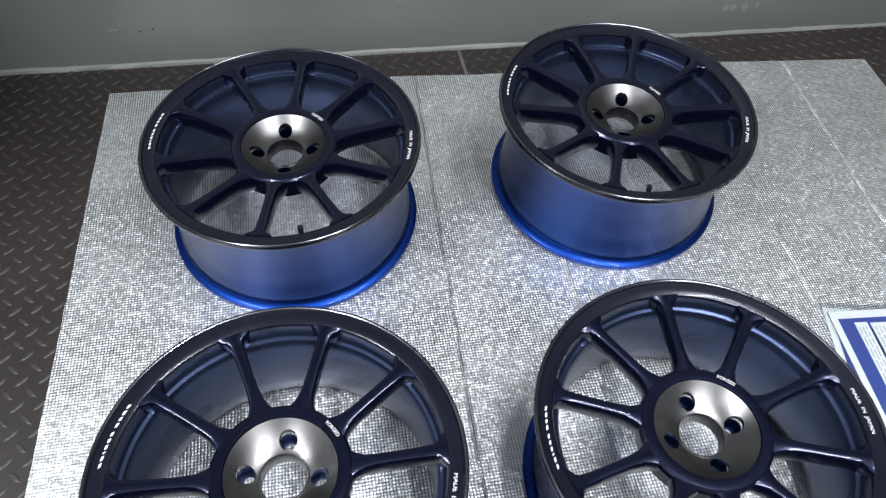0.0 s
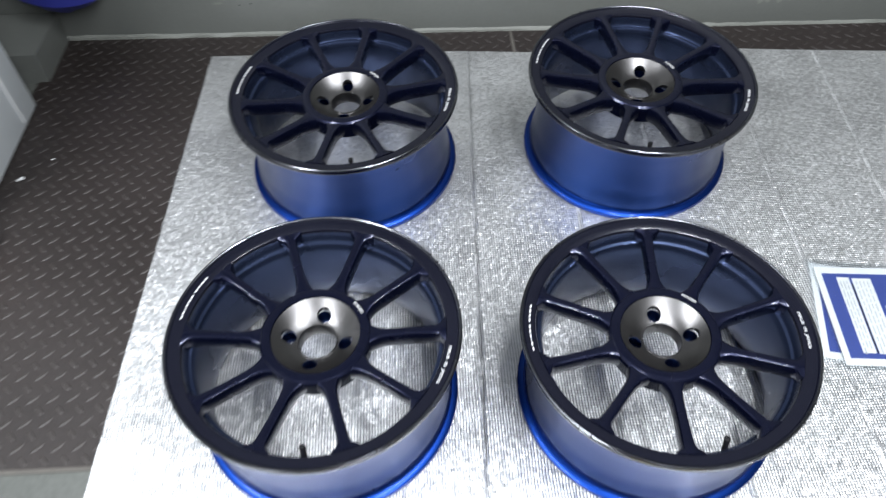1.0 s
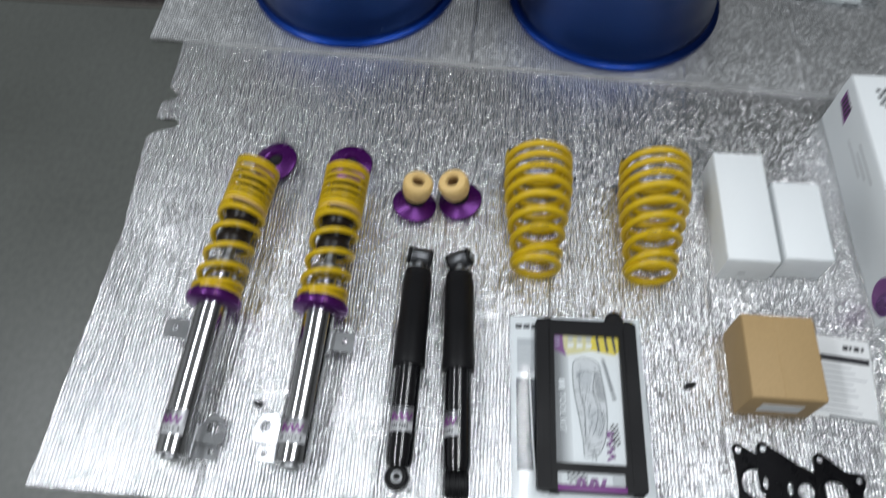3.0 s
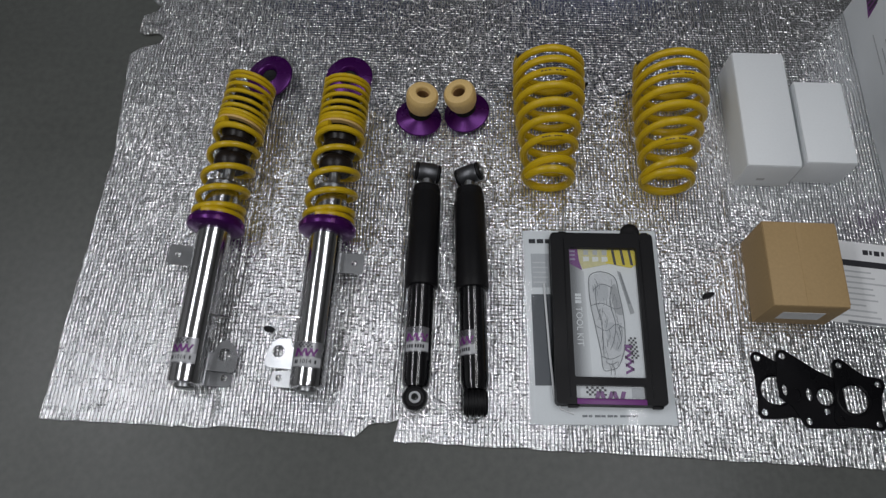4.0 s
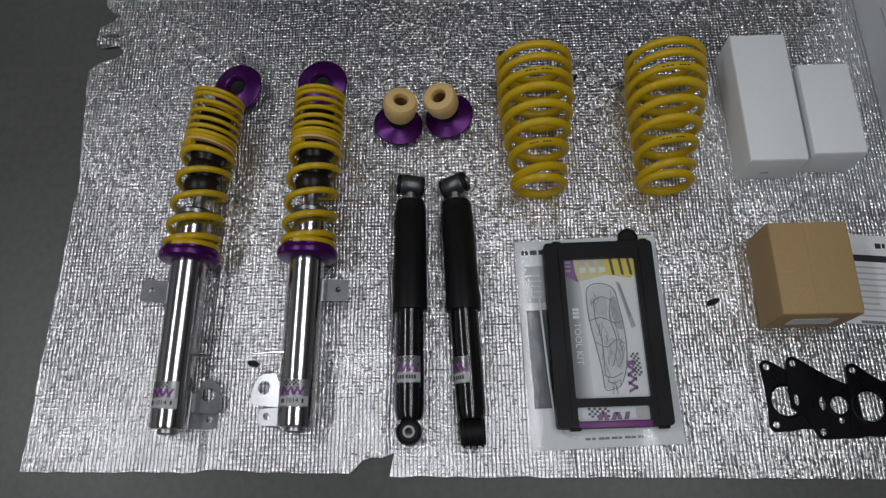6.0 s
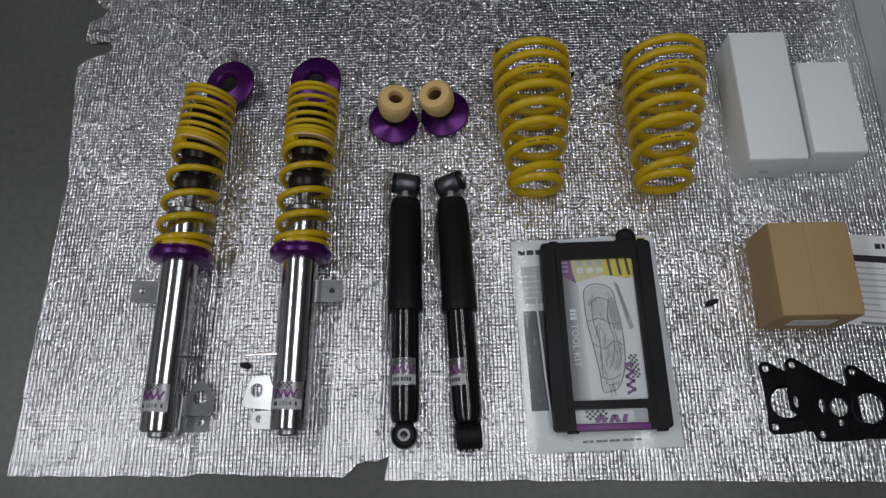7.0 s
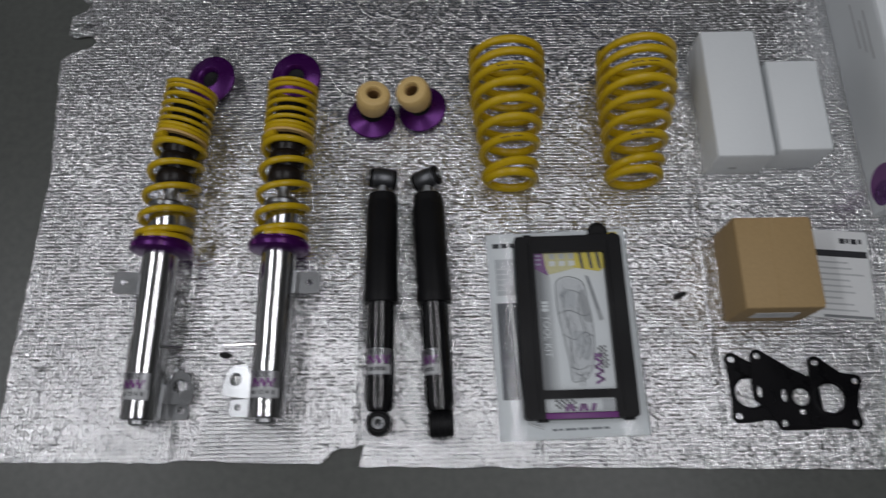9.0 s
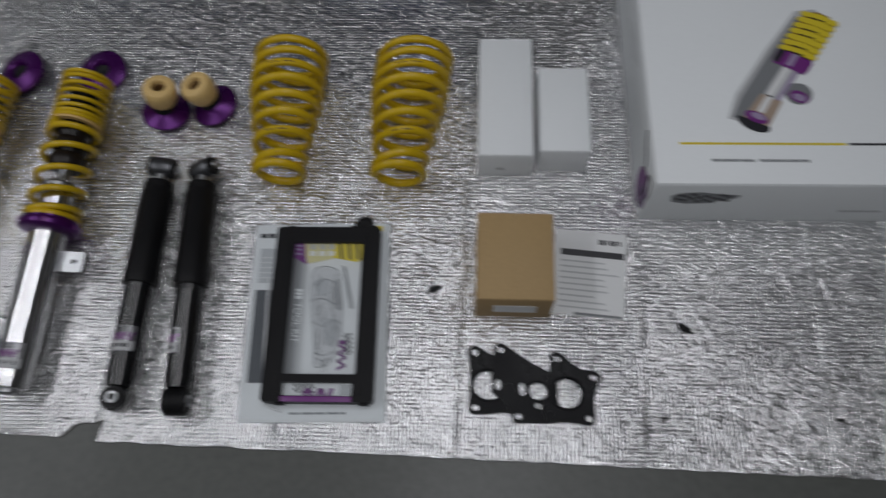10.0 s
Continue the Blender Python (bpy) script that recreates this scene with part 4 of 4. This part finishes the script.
        x += wdt + .0015
    # maker's mark along the far edge of the lid
    mark = flat("maker_mark", [(.090, .360), (.104, .360), (.100, .404), (.084, .404)], z, PURPLE_INK, lid)
    for a, b in (((.104, .384), (.122, .360)), ((.124, .404), (.128, .360)), ((.140, .360), (.146, .404)), ((.152, .404), (.162, .360)), ((.172, .360), (.180, .404))):
        flat("stroke", [(a[0], a[1]), (b[0], b[1]), (b[0] + .012, b[1]), (a[0] + .012, a[1])], z, PURPLE_INK, mark)
    for k in range(8):
        for j in range(6):
            if (k + j) % 2:
                x, y = .034 + .0072 * k, .356 + .0072 * j + .003 * math.sin(k * .9)
                flat("chequer", rect(x, x + .0070, y, y + .0070), z, BLACK_INK, mark)
    # marks on the sides
    side = Matrix.Rotation(radians(90), 4, "X")
    fm = flat("side_mark", [(.034, .064), (.056, .058), (.084, .060), (.104, .068), (.124, .078), (.126, .086), (.100, .088), (.070, .094), (.044, .092), (.030, .082)], 0.0004, GREY_INK, root, m=side)
    for k in range(8):
        for j in range(4):
            if (k + j) % 2:
                x, y = .036 + .0100 * k, .064 + .0062 * j + .003 * math.sin(k * 1.1)
                flat("chequer", rect(x, x + .0085, y, y + .0058), .0008, BLACK_INK, fm, m=side)
    flat("text_bar", rect(.285, .345, .034, .0395), .0004, PALE_INK, root, m=side)
    left = Matrix(((0, 0, -1, 0), (-1, 0, 0, 0), (0, 1, 0, 0), (0, 0, 0, 1)))
    lm = flat("side_mark", [(-.366, .060), (-.372, .090), (-.415, .096), (-.412, .070)], .0004, PURPLE_INK, root, m=left)
    for k in range(4):
        flat("chequer", rect(-.378 - .009 * k, -.374 - .009 * k, .068, .094), .0008, BLACK_INK, lm, m=left)
    for k, (y0, y1) in enumerate(((-.300, -.215), (-.292, -.235), (-.330, -.250))):
        flat("text_bar", rect(y0, y1, .086 - .013 * k, .0885 - .013 * k), .0004, PALE_INK, root, m=left)
    pm = flat("side_picture", circle(-.034, .042, .030, 28, 1.15), .0004, PURPLE_INK, root, "printed purple part with black wires", m=left)
    flat("shade", circle(-.022, .036, .018, 24, 1.3), .0007, PURPLE, pm, m=left)
    for pts in ([(-.046, .070), (-.060, .086), (-.078, .092), (-.094, .104)], [(-.016, .060), (-.030, .088), (-.012, .098), (-.004, .078), (-.006, .050)]):
        bm = sweep([(x, y, .0008) for x, y in pts], .0012, 6)
        part("wire", move(bm, left), BLACK_INK, pm)
    return root


big_carton()


# ---- papers and tool kit ----
def folder():
    root = empty("instruction_folder", pose(0.7885, 0.1690, TOP_B, 0, 0, 1.9), "white instruction sheet in a clear plastic sleeve", "folder")
    w, d = .1045, .151
    part("page", box(-w + .002, w - .002, -d + .002, d - .002, .0003, .0012), PAPER, root, smooth=False)
    z = .0016
    flat("panel", rect(-.094, -.064, -.094, .044), z, DARK_GREY_INK, root, "dark grey printed panel")
    flat("panel", rect(-.092, -.064, .055, .110), z, PALE_INK, root, "pale grey printed panel")
    for k, wd in enumerate((.010, .010, .008)):
        flat("heading_bar", rect(-.094 + .0125 * k, -.094 + .0125 * k + wd, .1275, .1345), z, BLACK_INK, root)
    for k in range(5):
        flat("text_bar", rect(-.090, -.070 + .003 * (k % 2), .062 + .008 * k, .0642 + .008 * k), z + .0004, WHITE_INK, root)
    for k, wd in enumerate((.007, .005, .009, .006, .008, .005, .010, .006, .007)):
        flat("text_bar", rect(-.030 + .0088 * k, -.030 + .0088 * k + min(wd, .0078), -.1385, -.1355), z, GREY_INK, root)
    flat("patch", rect(.060, .092, .137, .145), z, YELLOW_INK, root)
    part("sleeve", plate(rounded(-w, w, -d, d, .003), [], .0026, .0026), FILM, root, "clear glossy plastic sleeve")
    part("sleeve_fold", sweep([(-.0745, .060, .0040), (-.0735, .020, .0055), (-.0715, -.050, .0055), (-.0685, -.108, .0050), (-.0600, -.128, .0042), (-.0420, -.1345, .0034)], .0017, 8), GLARE_FOLD, root, "fold in the plastic sleeve, coloured white for its glare")
    return root


folder()


def tool_kit():
    root = empty("tool_kit_case", pose(0.8000, 0.1750, TOP_B + 0.0028, 0, 0, 0.9), "black plastic tool kit case with a printed window", "tool kit")
    w, d, h = .0775, .1305, .0185
    win = rounded(-.0500, .0510, -.0920, .1060, .003)[::-1]
    low = rounded(-.0490, .0480, -.1340 + .012, -.1030, .002)[::-1]
    bm = plate(rounded(-w, w, -d, d, .006), [win, low], 0, h)
    part("frame", bm, BLACK_CASE, root)
    for x0, x1 in ((-.064, -.052), (.030, .054), (.062, .072)):
        part("hinge", box(x0, x1, d - .001, d + .004, .004, .015, .0012), BLACK_CASE, root)
    for x0, x1 in ((-.060, -.045), (.058, .072)):
        part("catch", box(x0, x1, -d - .003, -d + .001, .004, .014, .0012), BLACK_CASE, root)
    part("rib", box(.0565, .0585, -d + .01, d - .01, h - .0004, h + .0006, .0003), BLACK_CASE, root)
    part("rib", box(-.0585, -.0565, -d + .01, d - .01, h - .0004, h + .0006, .0003), BLACK_CASE, root)
    card = part("card", box(-.052, .053, -.094, .108, .0090, .0102), PAPER, root, "white printed card", smooth=False)
    z = .0108
    flat("shade", [(-.051, -.094), (-.024, -.094), (-.028, .070), (-.051, .086)], z, FADED_PRINT, card, "grey print fading to white")
    # coloured banner along the card's head
    flat("stripe", [(-.051, .084), (-.030, .072), (-.034, .086), (-.036, .107), (-.051, .107)], z + .0003, PURPLE_INK, card)
    flat("stripe", [(-.034, .086), (-.029, .074), (.010, .083), (.050, .080), (.050, .107), (-.036, .107)], z + .0002, PALE_YELLOW_INK, card)
    flat("stripe", [(.006, .084), (.044, .077), (.051, .083), (.051, .107), (.010, .107)], z + .0004, YELLOW_INK, card)
    for x in (-.028, -.014, .000):
        flat("patch", [(x, .086), (x + .009, .087), (x + .009, .094), (x, .094)], z + .0006, PAPER, card)
        flat("patch", [(x + .001, .097), (x + .008, .097), (x + .008, .105), (x + .001, .105)], z + .0006, PALE_INK, card)
    for x in (.018, .031, .043):
        flat("patch", [(x, .082), (x + .004, .081), (x + .001, .106), (x - .003, .106)], z + .0007, BLACK_INK, card)
    for y in (.090, .097, .103):
        flat("patch", rect(-.048, -.040, y - .002, y + .001), z + .0006, LILAC_INK, card)
    words = lettering("TOOL KIT", .0132, .0002)
    part("lettering", move(words, pose(-.0385, -.016, z + .0006, 0, 0, -90)), PAPER, card, "white words printed on the card")
    for y0, y1 in ((.0305, .0345), (.0255, .0290), (.0195, .0240)):
        flat("maker_bar", rect(-.0430, -.0340, y0, y1), z + .0006, PAPER, card)

    def curve(points, n=7):
        """A smooth line through points."""
        p = [points[0], *points, points[-1]]
        out = []
        for a, b, c, d in zip(p, p[1:], p[2:], p[3:]):
            for k in range(n):
                t = k / n
                out.append(tuple(0.5 * (2 * v + (w - u) * t + (2 * u - 5 * v + 4 * w - x) * t * t + (3 * v - u - 3 * w + x) * t ** 3) for u, v, w, x in zip(a, b, c, d)))
        return out + [points[-1]]
    # pencil drawing of a car seen from above and behind
    body = [(-.022, .052), (-.019, .064), (-.006, .070), (.010, .067), (.019, .058), (.022, .038), (.026, .010), (.027, -.020), (.024, -.050), (.014, -.074), (.002, -.080), (-.008, -.079), (-.010, -.055), (-.015, -.020), (-.021, .020), (-.022, .052)]
    flat("tone", [(x * .96 + .0004, y * .97) for x, y in curve(body, 3)[:-1]][::-1], z + .0002, PALE_WASH, card)
    flat("tone", curve([(.010, .046), (.018, .050), (.022, .030), (.026, .004), (.016, .006), (.011, .026)], 4)[::-1], z + .0004, MID_INK, card)
    flat("tone", curve([(-.004, -.012), (.012, -.010), (.022, -.026), (.018, -.052), (.006, -.046), (.000, -.030)], 4)[::-1], z + .0004, PALE_INK, card)
    flat("tone", curve([(-.018, .044), (-.006, .052), (.006, .046), (.004, .026), (-.012, .024)], 4)[::-1], z + .0004, PALE_INK, card)
    flat("shadow", [(.022, .072), (.027, .070), (.036, .034), (.043, .006), (.037, .004), (.030, .036)], z + .0003, MID_INK, card)
    flat("shadow", [(.025, .068), (.028, .066), (.038, .020), (.035, .020)], z + .0005, GREY_INK, card)
    heavy = [body, [(-.016, .040), (-.002, .050), (.014, .044)], [(-.020, .016), (-.004, .020), (.014, .012), (.024, .014)], [(-.016, -.014), (.000, -.022), (.014, -.012), (.026, -.018)], [(.012, .046), (.008, .020), (.014, -.010), (.010, -.036), (.004, -.050)],
             [(-.010, -.060), (.004, -.064), (.018, -.058)], [(-.012, .046), (-.012, .018), (-.006, -.014), (-.006, -.060)], [(.018, -.016), (.021, -.034), (.014, -.050)], [(-.004, -.068), (.004, -.072), (.012, -.068)]]
    for ln in heavy:
        part("sketch_line", sweep([(x, y, z + .0005) for x, y in curve(ln, 5)], .00055, 5), GREY_INK, card)
    rnd = random.Random(17)
    for k in range(46):
        y = rnd.uniform(-.074, .060)
        x = rnd.uniform(-.017, .018) + (.004 if y < 0 else 0)
        dx, dy = rnd.uniform(-.004, .004), rnd.uniform(-.020, -.006)
        part("sketch_line", sweep([(a, b, z + .0005) for a, b in curve([(x, y), (x + dx * .7 + .001, y + dy * .5), (x + dx, y + dy)], 3)], .00032, 4), GREY_INK, card)
    # maker's mark
    for y0, y1, lean in ((-.042, -.0475, .0), (-.0495, -.0540, .004), (-.0555, -.0600, -.004), (-.0620, -.0660, .004), (-.0675, -.0715, -.004), (-.0730, -.0770, .004), (-.0785, -.0825, -.003)):
        flat("mark", [(.024, y0 + lean), (.036, y0 - lean), (.036, y1 - lean), (.024, y1 + lean)][::-1], z + .0004, PURPLE_INK, card)
    for k in range(10):
        for j in range(4):
            if (k + j) % 2:
                flat("chequer", rect(.0300 + .0030 * j + .0003 * k, .0328 + .0030 * j + .0003 * k, -.034 - .0032 * k, -.0312 - .0032 * k), z + .0007, BLACK_INK, card)
    lower = part("lower_card", box(-.049, .048, -.122, -.103, .0080, .0092), PAPER, root, smooth=False)
    for k in range(8):
        for j in range(4):
            if (k + j) % 2:
                flat("chequer", rect(-.034 + .0036 * k, -.0306 + .0036 * k, -.1165 + .0032 * j, -.1135 + .0032 * j), .0098, BLACK_INK, lower)
    for x0, lean in ((-.022, .003), (-.013, -.003), (-.004, .004), (.005, -.003), (.013, .003)):
        flat("mark", [(x0, -.120), (x0 + .006, -.120), (x0 + .006 + lean, -.110), (x0 + lean, -.110)], .0099, PURPLE_INK, lower)
    flat("patch", rect(.030, .046, -.119, -.105), .0098, PALE_INK, lower)
    part("purple_strip", box(-.049, .048, -.1305, -.1225, .004, .0192, .0008), PURPLE_INK, root, "purple plastic edge strip")
    part("window", plate(win[::-1], [], .0154, .0154), WINDOW_FILM, root, "clear plastic window")
    part("window", plate(low[::-1], [], .0154, .0154), WINDOW_FILM, root, "clear plastic window")
    return root


tool_kit()


def leaflet():
    root = empty("leaflet", pose(1.186, 0.2470, TOP_B, 0, 0, -5), "white printed leaflet half under a brown box", "leaflet")
    w, d = .053, .067
    part("page", box(-w, w, -d, d, .0002, .0014), PAPER, root, smooth=False)
    z = .0018
    flat("band", rect(-.044, .050, .026, .036), z, BLACK_INK, root, "dark printed band")
    for k, (a, b) in enumerate(((.012, .020), (.022, .026), (.029, .037), (.040, .044))):
        flat("heading_bar", rect(a, b, .047 + .001 * (k % 2), .055), z, BLACK_INK, root)
    rnd = random.Random(11)
    for k in range(9):
        flat("text_bar", rect(-.044, rnd.uniform(.0, .046), .016 - .009 * k, .0185 - .009 * k), z, PALE_INK, root)
    flat("edge_print", rect(-.02, .050, -.066, -.062), z, GREY_INK, root)
    return root


leaflet()


def blue_sheet(m, label):
    root = empty("printed_card", m, label, "card", "blue printed cards in sleeves")
    w, d = .074, .1085
    part("page", box(-w, w, -d, d, .0002, .0012), PAPER, root, smooth=False)
    z = .0016
    flat("field", rect(-.062, .066, -.094, .093), z, BLUE_INK, root, "blue printed field")
    flat("column", rect(-.037, -.014, -.083, .084), z + .0004, PAPER, root)
    flat("column", rect(-.009, .026, -.084, .082), z + .0004, PAPER, root)
    flat("rule", rect(-.0125, -.0100, -.083, .070), z + .0004, BLACK_INK, root)
    rnd = random.Random(5)
    for x0 in (-.033, -.027, -.021, -.004, .003, .010, .017):
        y = .075
        while y > -.075:
            L = rnd.uniform(.006, .022)
            flat("text_bar", rect(x0, x0 + .0022, y - L, y), z + .0008, PALE_INK, root)
            y -= L + .004
    for x0 in (.034, .047):
        y = .020
        while y > -.085:
            flat("text_bar", rect(x0, x0 + .008, y - .007, y), z + .0004, PAPER, root)
            y -= .0095
    part("sleeve", plate(rounded(-.080, .104, -.118, .119, .003), [], .0030, .0030), CARD_FILM, root, "clear glossy plastic sleeve")
    return root


blue_sheet(pose(1.310, 1.200, TOP_A, 0, 0, -13), "blue and white printed card half hidden under another")
blue_sheet(pose(1.330, 1.194, TOP_A + 0.0032, 0, 0, -5.2) @ Matrix.Scale(1.015, 4), "blue and white printed card in a clear sleeve")


# ---- gaskets ----
def lobed(lobes, straight):
    """An outline round lobes (x, y, r, first and last angle), anticlockwise, with straight points put in after some of them."""
    out = []
    for k, (cx, cy, r, a0, a1) in enumerate(lobes):
        out += [(cx + r * math.cos(radians(a0 + (a1 - a0) * i / 7)), cy + r * math.sin(radians(a0 + (a1 - a0) * i / 7))) for i in range(8)]
        out += straight.get(k, [])
    return out


def build_gasket(x, y, rz, z):
    """A flanged exhaust gasket: a bolt hole in each corner and one large port."""
    root = empty("gasket", pose(x, y, z, 0, 0, rz), "thin black graphite exhaust gasket overlapping others on foil", "gasket", "fanned black gaskets")
    lobes = [(-.0195, .0465, .0095, 60, 200), (-.0185, -.0315, .0095, 165, 280), (.0335, -.0289, .0095, 255, 380), (.0345, .0279, .0095, -15, 75)]
    outline = lobed(lobes, {0: [(-.0265, .020), (-.0260, -.010)], 1: [(.002, -.0395), (.018, -.0375)], 2: [(.0385, -.010), (.0385, .010)], 3: [(.016, .037), (.000, .0455)]})
    part("plate", plate(outline, [circle(cx, cy, .0046, 14) for cx, cy, *_ in lobes] + [circle(0, 0, .0200, 32)], 0, .0012), GASKET, root)
    part("port_ring", revolve([(.0204, .0010), (.0222, .0018), (.0240, .0012), (.0222, .0008)], 36), GASKET, root)
    return root


def build_long_gasket(x, y, z):
    """A longer gasket with a row of small ports."""
    root = empty("gasket", pose(x, y, z), "long thin black graphite gasket with several small ports", "gasket", "fanned black gaskets")
    lobes = [(-.0455, .0480, .0095, 65, 195), (-.0205, -.0445, .0095, 190, 275), (.026, -.044, .009, 265, 370), (.024, .008, .009, -10, 80)]
    outline = lobed(lobes, {0: [(-.0580, .012), (-.0575, -.012), (-.040, -.026)], 1: [(.010, -.0535)], 3: [(.000, .0290)]})
    holes = [circle(-.0455, .0480, .0046, 14), circle(-.0205, -.0445, .0046, 14), circle(-.0485, -.0015, .0034, 14, 2.4), circle(-.0320, -.0075, .0046, 16, 1.9), circle(-.0150, -.0070, .0044, 16, 2.1), circle(.0070, -.0095, .0120, 24), circle(.0065, -.0295, .0042, 14)]
    part("plate", plate(outline, holes, 0, .0012), GASKET, root)
    part("port_ring", revolve([(.0124, .0010), (.0136, .0017), (.0148, .0012), (.0136, .0008)], 28, m=pose(.0070, -.0095, 0)), GASKET, root)
    return root


build_gasket(1.0380, 0.0775, 0, TOP_B)
build_long_gasket(1.1000, 0.0800, TOP_B + 0.0014)
build_gasket(1.1460, 0.0680, -8, TOP_B + 0.0028)


# ---- scraps and far things ----
def scrap(x, y, size, rz, z, label, mat=RUBBER, seed=1):
    rnd = random.Random(seed)
    pts = [(size * rnd.uniform(.6, 1.1) * math.cos(a), size * .5 * rnd.uniform(.5, 1.1) * math.sin(a)) for a in (2 * math.pi * k / 9 for k in range(9))]
    bm = plate(pts, [], 0, size * 0.25)
    for v in bm.verts:
        v.co.z += rnd.uniform(0, size * .12) if v.co.z > 0 else 0
    ob = part("scrap", bm, mat)
    ob.matrix_world = pose(x, y, z, 0, 0, rz)
    return tagged(ob, label, "scrap", "loose scraps on the floor")


for i, (x, y, s, a) in enumerate(((0.958, 0.2170, .0105, 20), (0.307, 0.140, .0115, -10), (1.318, 0.1660, .011, -40), (1.278, 0.037, .006, 30), (0.791, 0.594, .006, 60), (1.515, 0.042, .006, 0))):
    scrap(x, y, s, a, TOP_B, "small torn scrap of black foam on foil", seed=20 + i)
scrap(-0.346, 1.729, .0045, 20, 0.0045, "tiny pale paper scrap on the steel plate", PAPER, 31)
scrap(-0.400, 1.668, .0095, 25, 0.0045, "pale paper scrap on the steel plate", PAPER, 32)

cap = empty("plug_cap", pose(0.8475, 0.3170, TOP_B), "small round black plastic cap beside the folder", "cap")
part("cap", revolve([(.0150, 0), (.0150, .0015), (.0135, .0028), (.009, .0034), (.004, .0034)], 28, closed=False), RUBBER, cap)


def cabinet():
    root = empty("cabinet", pose(-0.442, 1.506, 0.0), "tall pale grey metal cabinet beside the tread plate", "cabinet")
    part("body", box(-.50, 0, 0, .42, .006, 1.30, .006), CABINET, root)
    part("trim", box(-.003, .0025, .338, .344, .02, 1.28, .001), PAPER, root, "pale vertical trim strip")
    part("plinth", box(-.49, -.008, .008, .412, 0.0, .006), RUBBER, root)
    return root


cabinet()
trolley = empty("trolley", pose(-0.505, 1.375, 0.0), "low orange painted metal trolley with black castors", "trolley")
part("body", box(-.16, .10, -.050, .11, 0.022, .085, .006), ORANGE, trolley)
part("deck", box(-.15, .09, -.040, .10, 0.0845, .090, .002), ORANGE, trolley)
for x, y in ((-.13, .06), (.06, .06), (-.13, -.20), (.125, -.20)):
    part("castor", move(revolve([(.019, -.012), (.022, -.008), (.022, .008), (.019, .012)], 24, closed=False), pose(x, y, .022) @ ALONG_X), RUBBER, trolley, "small black rubber castor")
for x in (-.13, .125):
    part("arm", box(x - .008, x + .008, -.20, -.045, .020, .032, .002), RUBBER, trolley)


def hanging_bag():
    """A slack bag against the wall, gathered to a point below."""
    root = empty("blue_bag", pose(-0.385, 2.198, 0.098), "dark blue plastic bag hanging on the wall", "bag")
    bm = bmesh.new()
    rings = []
    for k, (z, w, d) in enumerate(((.0, .004, .004), (.012, .026, .016), (.034, .072, .030), (.060, .105, .042), (.120, .115, .046), (.200, .105, .040), (.245, .070, .020), (.255, .030, .008))):
        rings.append([bm.verts.new((w * math.cos(a), -d * (1 + math.sin(a)) * (1 + .06 * math.sin(3 * a + k)), z + .004 * math.sin(2 * a + k))) for a in (2 * math.pi * i / 24 for i in range(24))])
    for a, b in zip(rings, rings[1:]):
        for i in range(24):
            bm.faces.new((a[i], a[(i + 1) % 24], b[(i + 1) % 24], b[i]))
    bm.faces.new(rings[0][::-1])
    bm.faces.new(rings[-1])
    part("sack", bm, BLUE_PLASTIC, root)
    part("tie", revolve([(.016, .250), (.020, .254), (.020, .260), (.016, .264)], 20, m=pose(0, -.010, 0)), BLUE_PLASTIC, root)
    return root


hanging_bag()

board = empty("cardboard_sheet", pose(1.69, 1.42, 0.0105, 0, 0, 0), "tan cardboard sheet at the mat's edge", "cardboard")
part("sheet", plate([(0.0, 0.0), (.012, -.11), (.012, -.40), (.248, -.40), (.248, .248), (.23, .24)], [], 0, .006), CARD_BROWN, board)


# ---- tread of the floor plate ----
def tread_lugs():
    """Raised lozenges that lie crosswise in turn, on the bare stretches of the plate."""
    px, py = 0.0352, 0.0465
    rnd = random.Random(4)
    L, W, H = 0.0146, 0.0042, 0.0014
    shape = ((-L, 0, 0), (-L * .5, -W, 0), (L * .5, -W, 0), (L, 0, 0), (L * .5, W, 0), (-L * .5, W, 0), (-L * .6, 0, H), (-L * .3, -W * .45, H), (L * .3, -W * .45, H), (L * .6, 0, H), (L * .3, W * .45, H), (-L * .3, W * .45, H))
    sides = [(k, (k + 1) % 6, 6 + (k + 1) % 6, 6 + k) for k in range(6)] + [tuple(range(6, 12))]
    single = bpy.data.meshes.new("tread_lug")
    single.from_pydata(shape, [], sides)
    single.materials.append(LUG_STEEL)
    verts, faces, count = [], [], 0
    for j in range(0, 62):
        for i in range(-30, 110):
            x, y = i * px / 2 - 0.0094, 0.995 + j * py / 2
            if (i + j) % 2 or not (-0.46 < x < 1.93 and 0.99 < y < 2.185):
                continue
            if 0.01 < x < 1.70 and y < 2.0:
                continue
            a = radians(43 if j % 2 else 180 - 43) + rnd.uniform(-0.03, 0.03)
            if x < 0.01 and count < 300:
                ob = new("tread_lug", single)
                ob.parent = tread_plate
                ob.matrix_basis = pose(x, y, 0.003, 0, 0, math.degrees(a))
                count += 1
                continue
            c, s, base = math.cos(a), math.sin(a), len(verts)
            verts += [(x + u * c - v * s, y + u * s + v * c, 0.003 + z) for u, v, z in shape]
            faces += [tuple(base + k for k in f) for f in sides]
    me = bpy.data.meshes.new("tread_pattern")
    me.from_pydata(verts, [], faces)
    me.materials.append(LUG_STEEL)
    ob = new("tread_pattern", me)
    ob.parent = tread_plate
    return tagged(ob, kind="stuff")


tread_lugs()
